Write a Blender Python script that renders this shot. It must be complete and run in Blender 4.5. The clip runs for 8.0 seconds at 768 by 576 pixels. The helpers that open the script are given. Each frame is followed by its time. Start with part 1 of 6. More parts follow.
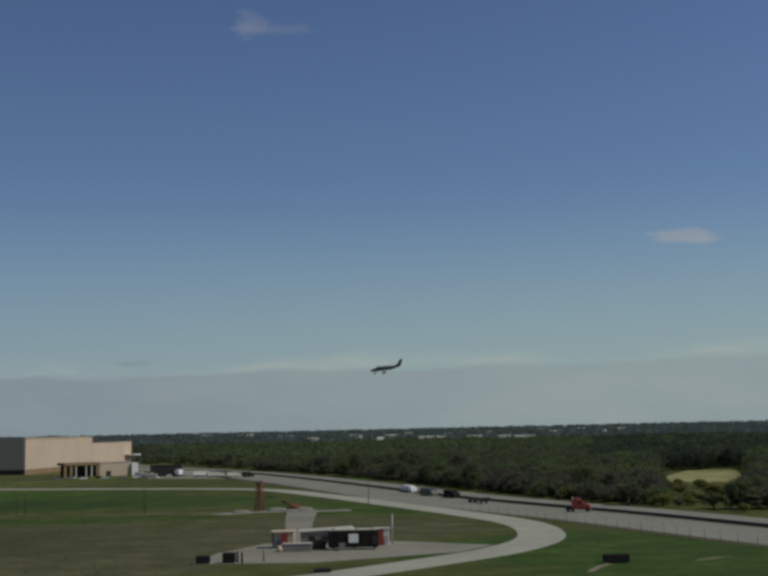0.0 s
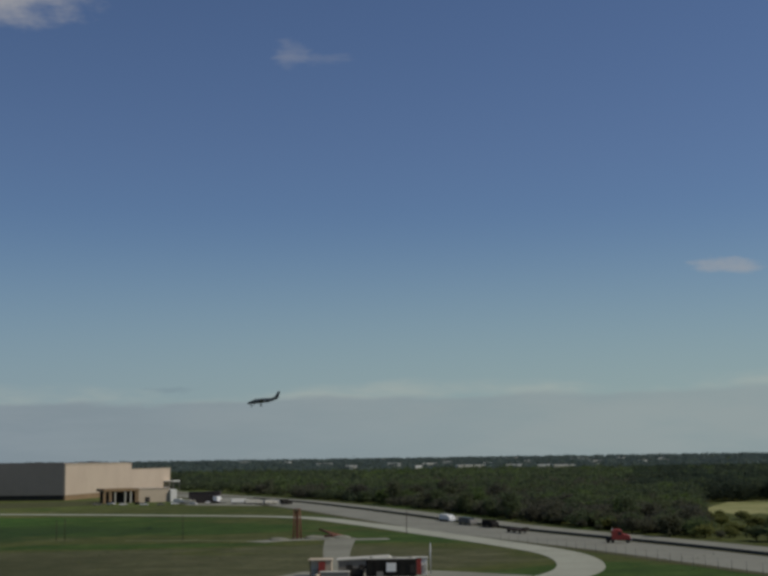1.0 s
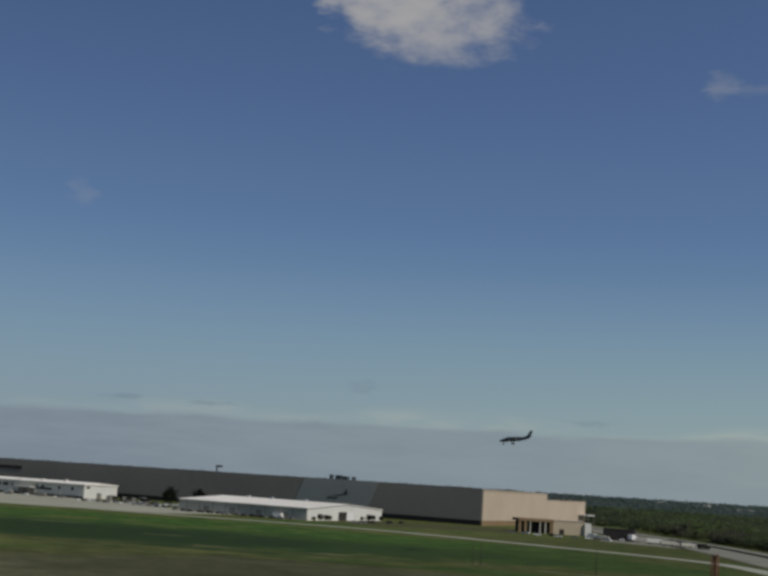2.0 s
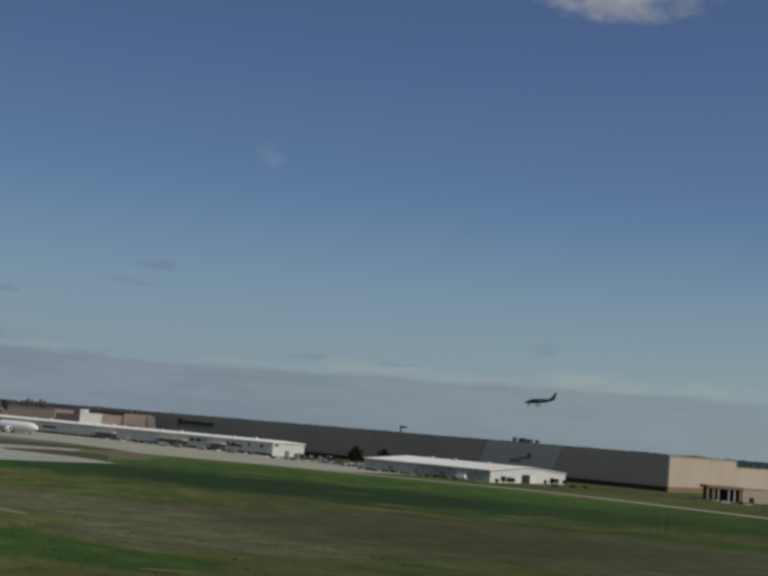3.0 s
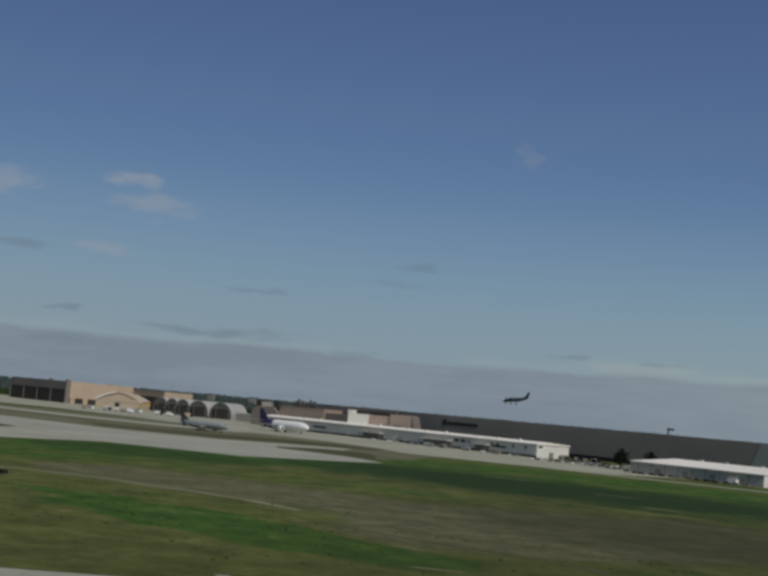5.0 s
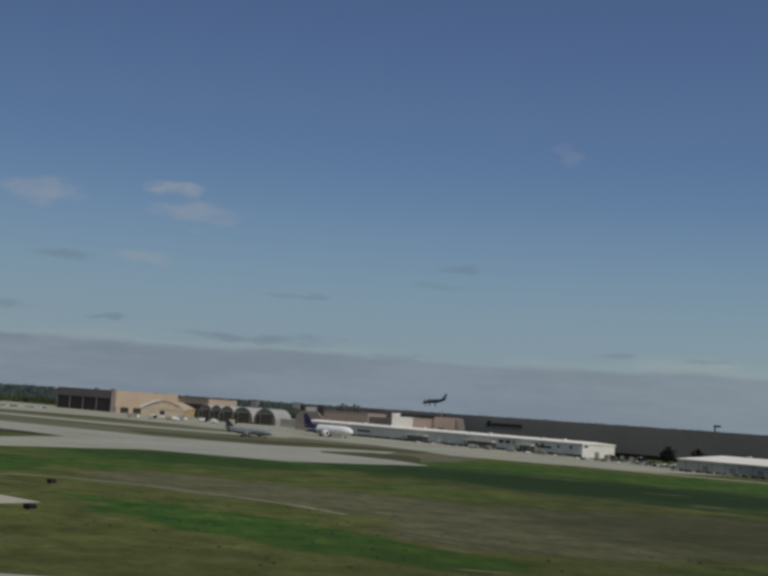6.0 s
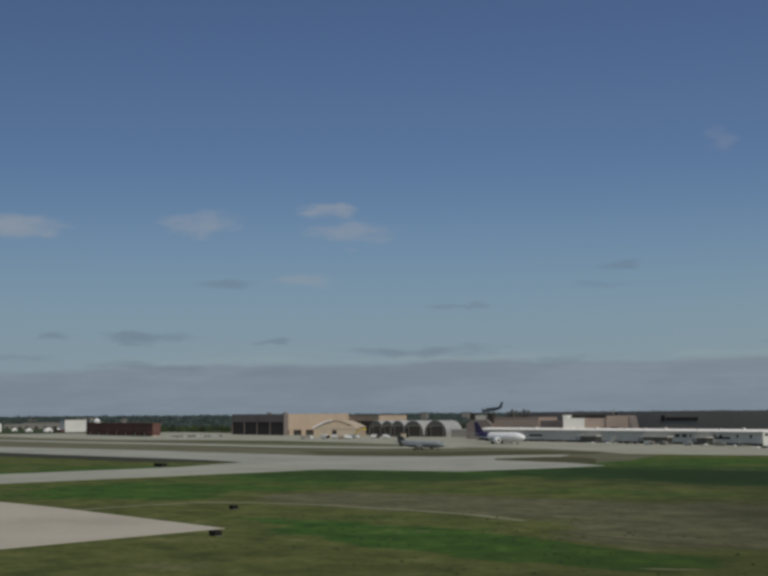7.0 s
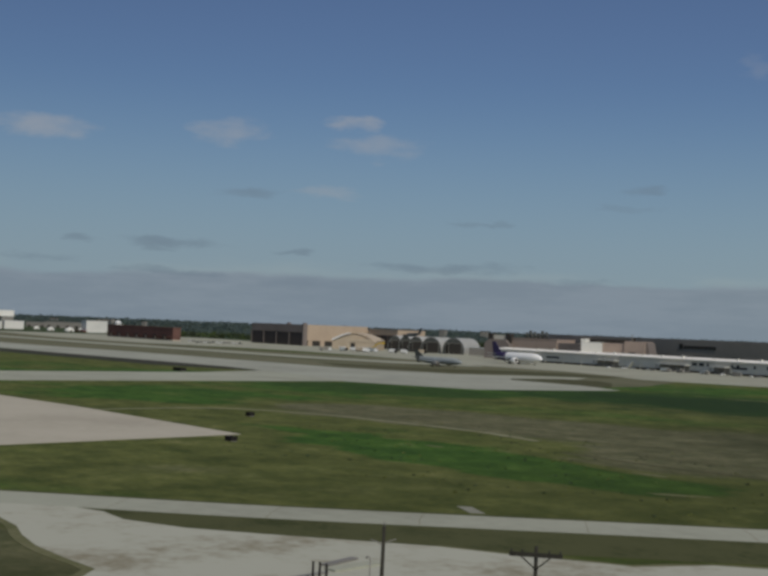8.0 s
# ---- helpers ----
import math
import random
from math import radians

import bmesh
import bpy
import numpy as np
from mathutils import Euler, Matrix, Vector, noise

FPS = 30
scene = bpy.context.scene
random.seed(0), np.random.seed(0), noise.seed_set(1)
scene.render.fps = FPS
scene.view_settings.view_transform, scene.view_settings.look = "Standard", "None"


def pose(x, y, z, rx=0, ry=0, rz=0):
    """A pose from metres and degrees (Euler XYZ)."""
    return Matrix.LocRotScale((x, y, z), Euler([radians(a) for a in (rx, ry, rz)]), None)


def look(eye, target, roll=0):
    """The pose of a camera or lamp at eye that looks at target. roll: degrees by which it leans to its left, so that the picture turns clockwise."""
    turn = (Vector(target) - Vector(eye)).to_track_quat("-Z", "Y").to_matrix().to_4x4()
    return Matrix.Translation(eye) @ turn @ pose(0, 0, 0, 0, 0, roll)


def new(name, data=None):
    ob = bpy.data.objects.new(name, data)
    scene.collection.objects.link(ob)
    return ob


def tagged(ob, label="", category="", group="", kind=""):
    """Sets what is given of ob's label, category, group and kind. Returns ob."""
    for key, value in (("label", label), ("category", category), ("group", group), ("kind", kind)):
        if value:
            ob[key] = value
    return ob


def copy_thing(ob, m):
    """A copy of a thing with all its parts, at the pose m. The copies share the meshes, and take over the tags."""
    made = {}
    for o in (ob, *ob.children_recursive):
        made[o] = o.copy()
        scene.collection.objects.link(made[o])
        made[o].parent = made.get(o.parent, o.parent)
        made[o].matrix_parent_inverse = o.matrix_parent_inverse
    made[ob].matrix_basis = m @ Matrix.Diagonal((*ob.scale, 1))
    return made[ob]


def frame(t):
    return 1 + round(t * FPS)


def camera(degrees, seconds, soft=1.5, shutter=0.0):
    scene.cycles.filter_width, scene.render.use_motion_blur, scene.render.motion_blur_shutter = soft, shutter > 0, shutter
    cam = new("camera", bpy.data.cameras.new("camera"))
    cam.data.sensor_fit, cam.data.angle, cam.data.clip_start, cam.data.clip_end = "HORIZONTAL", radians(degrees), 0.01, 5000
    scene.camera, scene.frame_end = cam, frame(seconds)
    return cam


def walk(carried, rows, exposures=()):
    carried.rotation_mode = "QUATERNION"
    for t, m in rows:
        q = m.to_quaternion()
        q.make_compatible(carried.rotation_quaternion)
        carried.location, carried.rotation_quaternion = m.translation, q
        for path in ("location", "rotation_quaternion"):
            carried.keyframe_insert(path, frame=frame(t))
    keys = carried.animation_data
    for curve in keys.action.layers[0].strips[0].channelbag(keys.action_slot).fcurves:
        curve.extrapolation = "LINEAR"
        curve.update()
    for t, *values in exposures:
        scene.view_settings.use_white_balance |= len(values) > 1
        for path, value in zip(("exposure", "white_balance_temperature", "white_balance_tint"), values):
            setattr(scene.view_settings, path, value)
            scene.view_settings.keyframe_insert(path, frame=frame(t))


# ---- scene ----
EYE = Vector((0, 0, 25))


def aim(yaw, pitch, roll):
    """Pose at the eye; yaw to the left of +y, pitch up, in degrees."""
    a, b = radians(yaw), radians(pitch)
    ahead = Vector((-math.sin(a) * math.cos(b), math.cos(a) * math.cos(b), math.sin(b)))
    return look(EYE, EYE + ahead * 100, roll)


cam = camera(33.45, 8.0, soft=3.3)
PATH = [
    (0, 0.010, 6.295, -1.271),
    (0.2, 0.354, 6.569, -1.125),
    (0.5, 0.621, 6.948, -0.793),
    (0.7, 0.670, 7.183, -0.653),
    (1, 1.749, 7.576, -0.809),
    (1.1, 2.992, 7.570, -0.766),
    (1.2, 4.797, 7.784, -0.344),
    (1.3, 8.632, 8.057, -0.588),
    (1.4, 10.845, 7.597, 0.286),
    (1.5, 14.706, 7.172, 0.503),
    (1.6, 16.953, 6.934, 5.154),
    (1.7, 18.740, 8.693, 4.476),
    (2.8, 26.087, 6.669, 5.408),
    (3, 28.808, 6.360, 4.719),
    (3.2, 31.129, 5.849, 5.477),
    (3.5, 34.028, 5.834, 5.131),
    (3.8, 36.594, 5.505, 4.215),
    (4, 37.390, 5.433, 4.083),
    (4.2, 37.651, 5.414, 4.110),
    (4.5, 38.109, 5.554, 5.410),
    (4.8, 39.638, 5.433, 5.210),
    (5, 40.521, 5.421, 5.063),
    (6.3, 43.008, 5.334, 3.761),
    (6.5, 43.938, 5.015, 4.204),
    (6.6, 44.760, 4.548, 4.412),
    (6.7, 46.580, 4.178, 3.763),
    (6.8, 47.205, 3.826, 3.591),
    (6.9, 48.796, 4.048, 2.249),
    (7, 49.505, 5.614, -0.476),
    (7.1, 49.961, 5.654, -0.733),
    (7.2, 49.726, 4.896, 0.083),
    (7.3, 49.497, 3.718, 0.501),
    (7.4, 49.374, 3.550, 1.085),
    (7.5, 49.705, 3.260, 1.483),
    (7.7, 50.005, 2.167, 1.652),
    (7.8, 50.071, 2.214, 1.857),
    (8, 50.468, 1.796, 2.180),
]
walk(cam, [(t, aim(a, b, c)) for t, a, b, c in PATH])

# ---- light ----
SUN_AZ, SUN_EL = 103.0, 46.0  # degrees to the right of +y, and up
world = bpy.data.worlds.new("sky")
scene.world = world
world.use_nodes = True
scene.view_settings.exposure = -0.35


class Graph:
    """Short hand for node trees."""

    def __init__(self, tree):
        self.tree = tree
        tree.nodes.clear()

    def put(self, kind, values=(), **settings):
        n = self.tree.nodes.new(kind)
        for key, v in settings.items():
            if key == "operation":
                n.operation = v
            elif key == "blend_type":
                n.blend_type = v
            elif key == "interpolation_type":
                n.interpolation_type = v
        for i, v in dict(values).items():
            s = n.inputs[i]
            if hasattr(v, "is_output"):
                self.tree.links.new(v, s)
            else:
                s.default_value = v
        return n

    def math(self, op, a, b=0.0, c=0.0):
        return self.put("ShaderNodeMath", {0: a, 1: b, 2: c}, operation=op).outputs[0]

    def ramp(self, v, lo, hi, a=0.0, b=1.0):
        return self.put("ShaderNodeMapRange", {0: v, 1: lo, 2: hi, 3: a, 4: b}, interpolation_type="SMOOTHSTEP").outputs[0]

    def noise(self, vec, scale, detail=4.0, rough=0.55):
        n = self.put("ShaderNodeTexNoise", {"Scale": scale, "Detail": detail, "Roughness": rough})
        if vec is not None:
            self.tree.links.new(vec, n.inputs["Vector"])
        return n.outputs[0]

    def mix(self, f, a, b, blend="MIX"):
        n = self.tree.nodes.new("ShaderNodeMix")
        n.data_type, n.blend_type = "RGBA", blend
        for s, v in ((n.inputs[0], f), (n.inputs[6], a), (n.inputs[7], b)):
            if hasattr(v, "is_output"):
                self.tree.links.new(v, s)
            else:
                s.default_value = (*v, 1) if isinstance(v, tuple) and len(v) == 3 else v
        return n.outputs[2]


def sky_world():
    g = Graph(world.node_tree)
    sky = g.tree.nodes.new("ShaderNodeTexSky")
    sky.sky_type, sky.sun_disc = "NISHITA", False
    sky.sun_elevation, sky.sun_rotation = radians(SUN_EL), radians(SUN_AZ)
    sky.air_density, sky.dust_density, sky.ozone_density, sky.altitude = 1.0, 0.6, 2.0, 200
    co = g.tree.nodes.new("ShaderNodeTexCoord").outputs["Generated"]
    xyz = g.put("ShaderNodeSeparateXYZ", {0: co})
    x, y, z = xyz.outputs
    u = g.math("MULTIPLY", g.math("ARCTAN2", g.math("MULTIPLY", x, -1.0), y), 57.2958)
    v = g.math("MULTIPLY", g.math("ARCSINE", z), 57.2958)
    uv = g.put("ShaderNodeCombineXYZ", {0: g.math("MULTIPLY", u, 0.28), 1: v, 2: 0.0}).outputs[0]
    wob = g.noise(uv, 1.1, 5.0, 0.6)
    wob2 = g.noise(uv, 0.42, 5.0, 0.55)
    fade = g.put("ShaderNodeMapRange", {0: u, 1: -18.0, 2: 68.0, 3: 1.12, 4: 0.80}).outputs[0]
    tint = g.put("ShaderNodeVectorMath", {0: SKY_TINT, 3: fade}, operation="SCALE").outputs[0]
    col = g.mix(1.0, sky.outputs[0], tint, "MULTIPLY")
    col = g.mix(g.ramp(v, 4.0, 15.0), col, g.mix(1.0, col, (1.13, 0.975, 1.0), "MULTIPLY"))
    # haze whitening low over the land
    haze = g.ramp(v, 11.5, 0.5, 0.0, 0.75)
    side = g.ramp(u, 45.0, -12.0)
    col = g.mix(haze, col, g.mix(side, HAZE, HAZE_SUN))
    # pale cloud tops over the low bank
    lift = g.math("ADD", v, g.math("ADD", g.math("MULTIPLY", g.math("SUBTRACT", wob2, 0.5), -1.3), g.math("MULTIPLY", g.math("SUBTRACT", wob, 0.5), -0.5)))
    base = g.put("ShaderNodeMapRange", {0: u, 1: -20.0, 2: 65.0, 3: 2.85, 4: 2.0}).outputs[0]
    rel = g.math("SUBTRACT", lift, base)
    streak = g.noise(g.put("ShaderNodeCombineXYZ", {0: g.math("MULTIPLY", u, 0.14), 1: g.math("MULTIPLY", v, 0.8), 2: 3.0}).outputs[0], 1.5, 4.0, 0.6)
    tops = g.math("MULTIPLY", g.math("MULTIPLY", g.ramp(rel, 0.9, 0.2), g.ramp(u, 42.0, 4.0, 0.25, 1.0)), g.ramp(wob2, 0.38, 0.62))
    col = g.mix(g.math("MULTIPLY", tops, 0.65), col, CREAM)
    bank = g.math("MULTIPLY", g.ramp(rel, 0.2, -0.14), g.ramp(u, -14.0, 14.0, 0.6, 0.9))
    grey = g.mix(g.math("MULTIPLY", side, 0.85), g.mix(g.ramp(streak, 0.35, 0.65), BANK_LO, BANK_HI), BANK_SUN)
    col = g.mix(bank, col, grey)
    # single clouds: yaw, height, half width, half height, strength, lit or grey
    warp = g.put("ShaderNodeTexNoise", {"Vector": uv, "Scale": 1.3, "Detail": 4.0, "Roughness": 0.62})
    wr, wg, _ = g.put("ShaderNodeSeparateColor", {0: warp.outputs[1]}).outputs
    uw = g.math("ADD", u, g.math("MULTIPLY", g.math("SUBTRACT", wr, 0.5), 3.4))
    vw = g.math("ADD", v, g.math("MULTIPLY", g.math("SUBTRACT", wg, 0.5), 1.0))
    puff = g.noise(g.put("ShaderNodeCombineXYZ", {0: g.math("MULTIPLY", u, 0.55), 1: v, 2: 1.7}).outputs[0], 1.3, 3.0, 0.5)
    for cu, cv, hw, hh, amount, lit in CLOUDS:
        du = g.math("MULTIPLY", g.math("SUBTRACT", uw, cu), 1.0 / hw)
        dv = g.math("MULTIPLY", g.math("SUBTRACT", vw, cv), 1.0 / hh)
        dd = g.math("ADD", g.math("MULTIPLY", du, du), g.math("MULTIPLY", dv, dv))
        dd = g.math("ADD", dd, g.math("MULTIPLY", g.math("SUBTRACT", puff, 0.5), -2.6))
        m = g.ramp(dd, 1.7, -0.5, 0.0, amount)
        col = g.mix(m, col, CLOUD_LIT if lit else CLOUD_GREY)
    bg = g.put("ShaderNodeBackground", {0: col, 1: 0.1})
    out = g.tree.nodes.new("ShaderNodeOutputWorld")
    g.tree.links.new(bg.outputs[0], out.inputs[0])


SKY_TINT = (0.52, 0.655, 0.782)
HAZE, HAZE_SUN = (2.85, 3.7, 4.5), (3.65, 4.7, 4.7)
CREAM, BANK_SUN = (4.7, 5.2, 4.85), (3.2, 3.9, 4.1)
BANK_LO, BANK_HI = (2.36, 2.94, 3.58), (2.7, 3.28, 3.92)
CLOUD_LIT, CLOUD_GREY = (4.6, 4.55, 4.6), (1.75, 2.35, 3.0)
CLOUDS = [
    (-13.5, 8.1, 1.25, 0.34, 0.56, 1), (5.9, 18.0, 0.7, 0.6, 0.19, 1), (4.6, 17.75, 1.6, 0.25, 0.12, 1),
    (19.2, 20.6, 4.2, 1.7, 0.85, 1), (21.5, 21.3, 2.6, 1.5, 0.72, 1),
    (65.6, 8.25, 1.8, 0.45, 0.47, 1), (57.6, 8.5, 1.5, 0.52, 0.4, 1), (52.2, 9.05, 1.1, 0.33, 0.52, 1),
    (50.8, 8.1, 1.9, 0.55, 0.38, 1), (34.4, 11.8, 0.8, 0.6, 0.16, 1),
    (56.6, 5.87, 1.7, 0.25, 0.45, 0), (53.3, 5.92, 1.3, 0.25, 0.26, 1), (59.9, 3.45, 2.4, 0.26, 0.56, 0),
    (54.9, 3.23, 1.0, 0.14, 0.52, 0), (48.1, 2.75, 3.6, 0.26, 0.56, 0), (64.0, 3.47, 0.7, 0.16, 0.52, 0),
    (38.9, 6.45, 1.0, 0.2, 0.38, 0), (40.0, 5.62, 1.3, 0.15, 0.30, 0), (65.6, 2.5, 1.3, 0.18, 0.45, 0),
    (45.9, 4.75, 0.7, 0.14, 0.38, 0), (32.1, 3.05, 0.8, 0.12, 0.45, 0), (28.1, 2.95, 0.9, 0.12, 0.38, 0),
    (54.2, 1.95, 2.4, 0.35, 0.3, 0), (58.5, 1.9, 1.5, 0.25, 0.25, 0), (41.6, 2.35, 1.2, 0.12, 0.3, 0), (21.4, 4.18, 0.8, 0.22, 0.30, 0), (60.5, 3.05, 0.8, 0.12, 0.38, 0), (60.7, 2.2, 1.6, 0.2, 0.45, 0), (58.4, 2.15, 0.8, 0.14, 0.4, 0), (47.0, 4.75, 0.9, 0.14, 0.38, 0), (11.5, 3.1, 1.0, 0.15, 0.30, 0),
]
sky_world()

sun = new("sun", bpy.data.lights.new("sun", "SUN"))
sun.data.energy, sun.data.angle, sun.data.color = 3.1, radians(0.53), (1.0, 0.94, 0.84)
sa, se = radians(SUN_AZ), radians(SUN_EL)
sun.matrix_world = look(Vector((0, 0, 80)), Vector((0, 0, 80)) - Vector((math.sin(sa) * math.cos(se), math.cos(sa) * math.cos(se), math.sin(se))))


# ---- materials ----
def material(name, rough=0.8, metal=0.0, spec=0.3):
    m = bpy.data.materials.new(name)
    m.use_nodes = True
    g = Graph(m.node_tree)
    b = g.put("ShaderNodeBsdfPrincipled", {"Roughness": rough, "Metallic": metal, "Specular IOR Level": spec})
    o = g.tree.nodes.new("ShaderNodeOutputMaterial")
    g.tree.links.new(b.outputs[0], o.inputs[0])
    co = g.tree.nodes.new("ShaderNodeTexCoord").outputs["Object"]
    return m, g, b, co


def paint(name, colour, other=None, scale=0.15, fine=2.0, rough=0.75, metal=0.0, stretch=(1, 1, 1), amount=0.5, bump=0.0):
    """A surface of two close colours, mottled at two sizes."""
    m, g, b, co = material(name, rough, metal, 0.04 if rough >= 0.85 else 0.3)
    other = other or tuple(c * 0.72 for c in colour)
    vec = g.put("ShaderNodeVectorMath", {0: co, 1: stretch}, operation="MULTIPLY").outputs[0]
    big, small = g.noise(vec, scale, 5.0, 0.6), g.noise(vec, fine, 4.0, 0.6)
    f = g.math("ADD", g.math("MULTIPLY", big, 0.65), g.math("MULTIPLY", small, 0.35))
    col = g.mix(g.ramp(f, 0.5 - 0.5 * (1 - amount) * 0.5, 0.72), colour, other)
    rnd = g.tree.nodes.new("ShaderNodeObjectInfo").outputs["Random"]
    col = g.mix(1.0, col, g.put("ShaderNodeCombineColor", {0: g.math("MULTIPLY_ADD", rnd, 0.1, 0.95), 1: g.math("MULTIPLY_ADD", rnd, 0.1, 0.95), 2: g.math("MULTIPLY_ADD", rnd, 0.1, 0.95)}).outputs[0], "MULTIPLY")
    g.tree.links.new(col, b.inputs["Base Color"])
    if bump:
        bm_ = g.put("ShaderNodeBump", {"Height": small, "Strength": bump, "Distance": 0.1})
        g.tree.links.new(bm_.outputs[0], b.inputs["Normal"])
    return m


SWEEPS = [
    (-188, 175, 66, 18, -3, -0.38), (-520, 290, 120, 60, 80, -0.14), (-375, 225, 60, 50, 20, -0.16), (-400, 340, 70, 60, 60, -0.2),
    (-300, 425, 150, 60, 8, -0.24), (-240, 252, 118, 36, 8, 0.36), (-150, 240, 60, 40, 60, 0.32),
    (52, 255, 38, 70, 40, -0.26), (-120, 490, 90, 50, 150, -0.18), (-200, 490, 170, 50, 0, -0.18), (-240, 560, 170, 40, 0, -0.14),
    (-120, 315, 110, 60, 10, 0.24), (8, 330, 26, 60, 20, 0.06), (-330, 335, 40, 34, 20, 0.05),
    (-155, 128, 75, 26, 40, 0.10), (-60, 275, 50, 50, 0, 0.30), (-15, 335, 44, 62, 20, 0.26), (-12, 400, 22, 60, 20, -0.16), (-60, 415, 60, 24, 0, 0.12), (-100, 380, 70, 16, 5, -0.16), (-49, 352, 26, 14, 0, -0.3), (-80, 476, 60, 34, 0, -0.2), (75, 215, 40, 40, 0, -0.16), (-134, 50, 32, 16, 0, 0.45), (-70, 345, 60, 34, 10, 0.16), (-420, 530, 90, 60, 30, -0.12),
]


def grass_material():
    """Spring turf: green sweeps, dry straw sweeps and bare spots, drawn out along the mowing."""
    m, g, b, co = material("grass", 0.95, 0.0, 0.1)
    turn = g.put("ShaderNodeVectorRotate", {0: co, 3: radians(-20)}).outputs[0]
    vec = g.put("ShaderNodeVectorMath", {0: turn, 1: (0.62, 1.0, 1.0)}, operation="MULTIPLY").outputs[0]
    patch = g.noise(vec, 0.012, 5.0, 0.55)
    mid = g.noise(vec, 0.06, 5.0, 0.6)
    tuft = g.noise(co, 0.7, 4.0, 0.75)
    blotch = g.noise(g.put("ShaderNodeVectorMath", {0: co, 1: (0.85, 1.0, 1.0)}, operation="MULTIPLY").outputs[0], 0.075, 8.0, 0.66)
    f = g.math("ADD", g.math("MULTIPLY", patch, 0.5), g.math("ADD", g.math("MULTIPLY", mid, 0.3), g.math("MULTIPLY", blotch, 0.2)))
    # watered sweeps (below zero) and dry sweeps (above), as they lie on the field
    for x, y, rx, ry, turn_by, amount in SWEEPS:
        q = g.put("ShaderNodeVectorMath", {0: co, 1: (x, y, 0)}, operation="SUBTRACT").outputs[0]
        q = g.put("ShaderNodeVectorRotate", {0: q, 3: radians(-turn_by)}).outputs[0]
        q = g.put("ShaderNodeVectorMath", {0: q, 1: (1 / rx, 1 / ry, 0)}, operation="MULTIPLY").outputs[0]
        q = g.put("ShaderNodeVectorMath", {0: q}, operation="LENGTH").outputs["Value"]
        q = g.math("ADD", q, g.math("MULTIPLY", g.math("SUBTRACT", mid, 0.5), 1.1))
        f = g.math("ADD", f, g.ramp(q, 1.15, 0.55, 0.0, amount))
    green = g.mix(g.ramp(blotch, 0.25, 0.75), (0.026, 0.064, 0.010), (0.070, 0.132, 0.021))
    olive = g.mix(g.ramp(blotch, 0.25, 0.75), (0.058, 0.070, 0.017), (0.130, 0.140, 0.040))
    straw = g.mix(g.ramp(blotch, 0.25, 0.75), (0.086, 0.085, 0.041), (0.150, 0.145, 0.074))
    col = g.mix(g.ramp(f, 0.36, 0.52), green, olive)
    col = g.mix(g.ramp(f, 0.58, 0.74), col, straw)
    bare = g.math("MULTIPLY", g.ramp(blotch, 0.56, 0.72), g.ramp(tuft, 0.4, 0.65))
    col = g.mix(g.math("MULTIPLY", bare, 0.5), col, (0.21, 0.195, 0.10))
    lush = g.noise(co, 0.16, 6.0, 0.7)
    lift = g.ramp(g.math("ADD", g.math("MULTIPLY", lush, 0.6), g.math("MULTIPLY", tuft, 0.4)), 0.36, 0.64, 0.66, 1.34)
    col = g.mix(1.0, col, g.put("ShaderNodeCombineColor", {0: lift, 1: g.math("MULTIPLY_ADD", lift, 0.8, 0.2), 2: lift}).outputs[0], "MULTIPLY")
    # the turf blends to a darker tone towards the eastern side
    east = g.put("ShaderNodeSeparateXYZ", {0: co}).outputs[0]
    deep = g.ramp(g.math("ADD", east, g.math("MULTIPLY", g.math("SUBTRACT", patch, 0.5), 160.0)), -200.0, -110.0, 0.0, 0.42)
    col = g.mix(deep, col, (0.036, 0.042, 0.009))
    # stands of darker turf
    for x, y, rx, ry, amount, tone in ((-150, 305, 95, 70, 0.5, (0.032, 0.036, 0.012)), (-275, 425, 150, 78, 0.82, (0.019, 0.033, 0.012)), (-405, 335, 75, 45, 0.5, (0.024, 0.038, 0.013)), (-190, 470, 120, 50, 0.5, (0.022, 0.036, 0.012))):
        q = g.put("ShaderNodeVectorMath", {0: g.put("ShaderNodeVectorMath", {0: co, 1: (x, y, 0)}, operation="SUBTRACT").outputs[0], 1: (1 / rx, 1 / ry, 0)}, operation="MULTIPLY").outputs[0]
        q = g.math("ADD", g.put("ShaderNodeVectorMath", {0: q}, operation="LENGTH").outputs["Value"], g.math("MULTIPLY", g.math("SUBTRACT", mid, 0.5), 1.4))
        col = g.mix(g.ramp(q, 1.2, 0.4, 0.0, amount), col, tone)
    # from 900 m outwards the turf blends towards one dark green
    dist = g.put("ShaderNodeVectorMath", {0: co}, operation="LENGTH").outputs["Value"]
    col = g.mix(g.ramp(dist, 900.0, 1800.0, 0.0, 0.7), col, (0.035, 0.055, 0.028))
    g.tree.links.new(col, b.inputs["Base Color"])
    bm_ = g.put("ShaderNodeBump", {"Height": tuft, "Strength": 0.6, "Distance": 0.25})
    g.tree.links.new(bm_.outputs[0], b.inputs["Normal"])
    return m


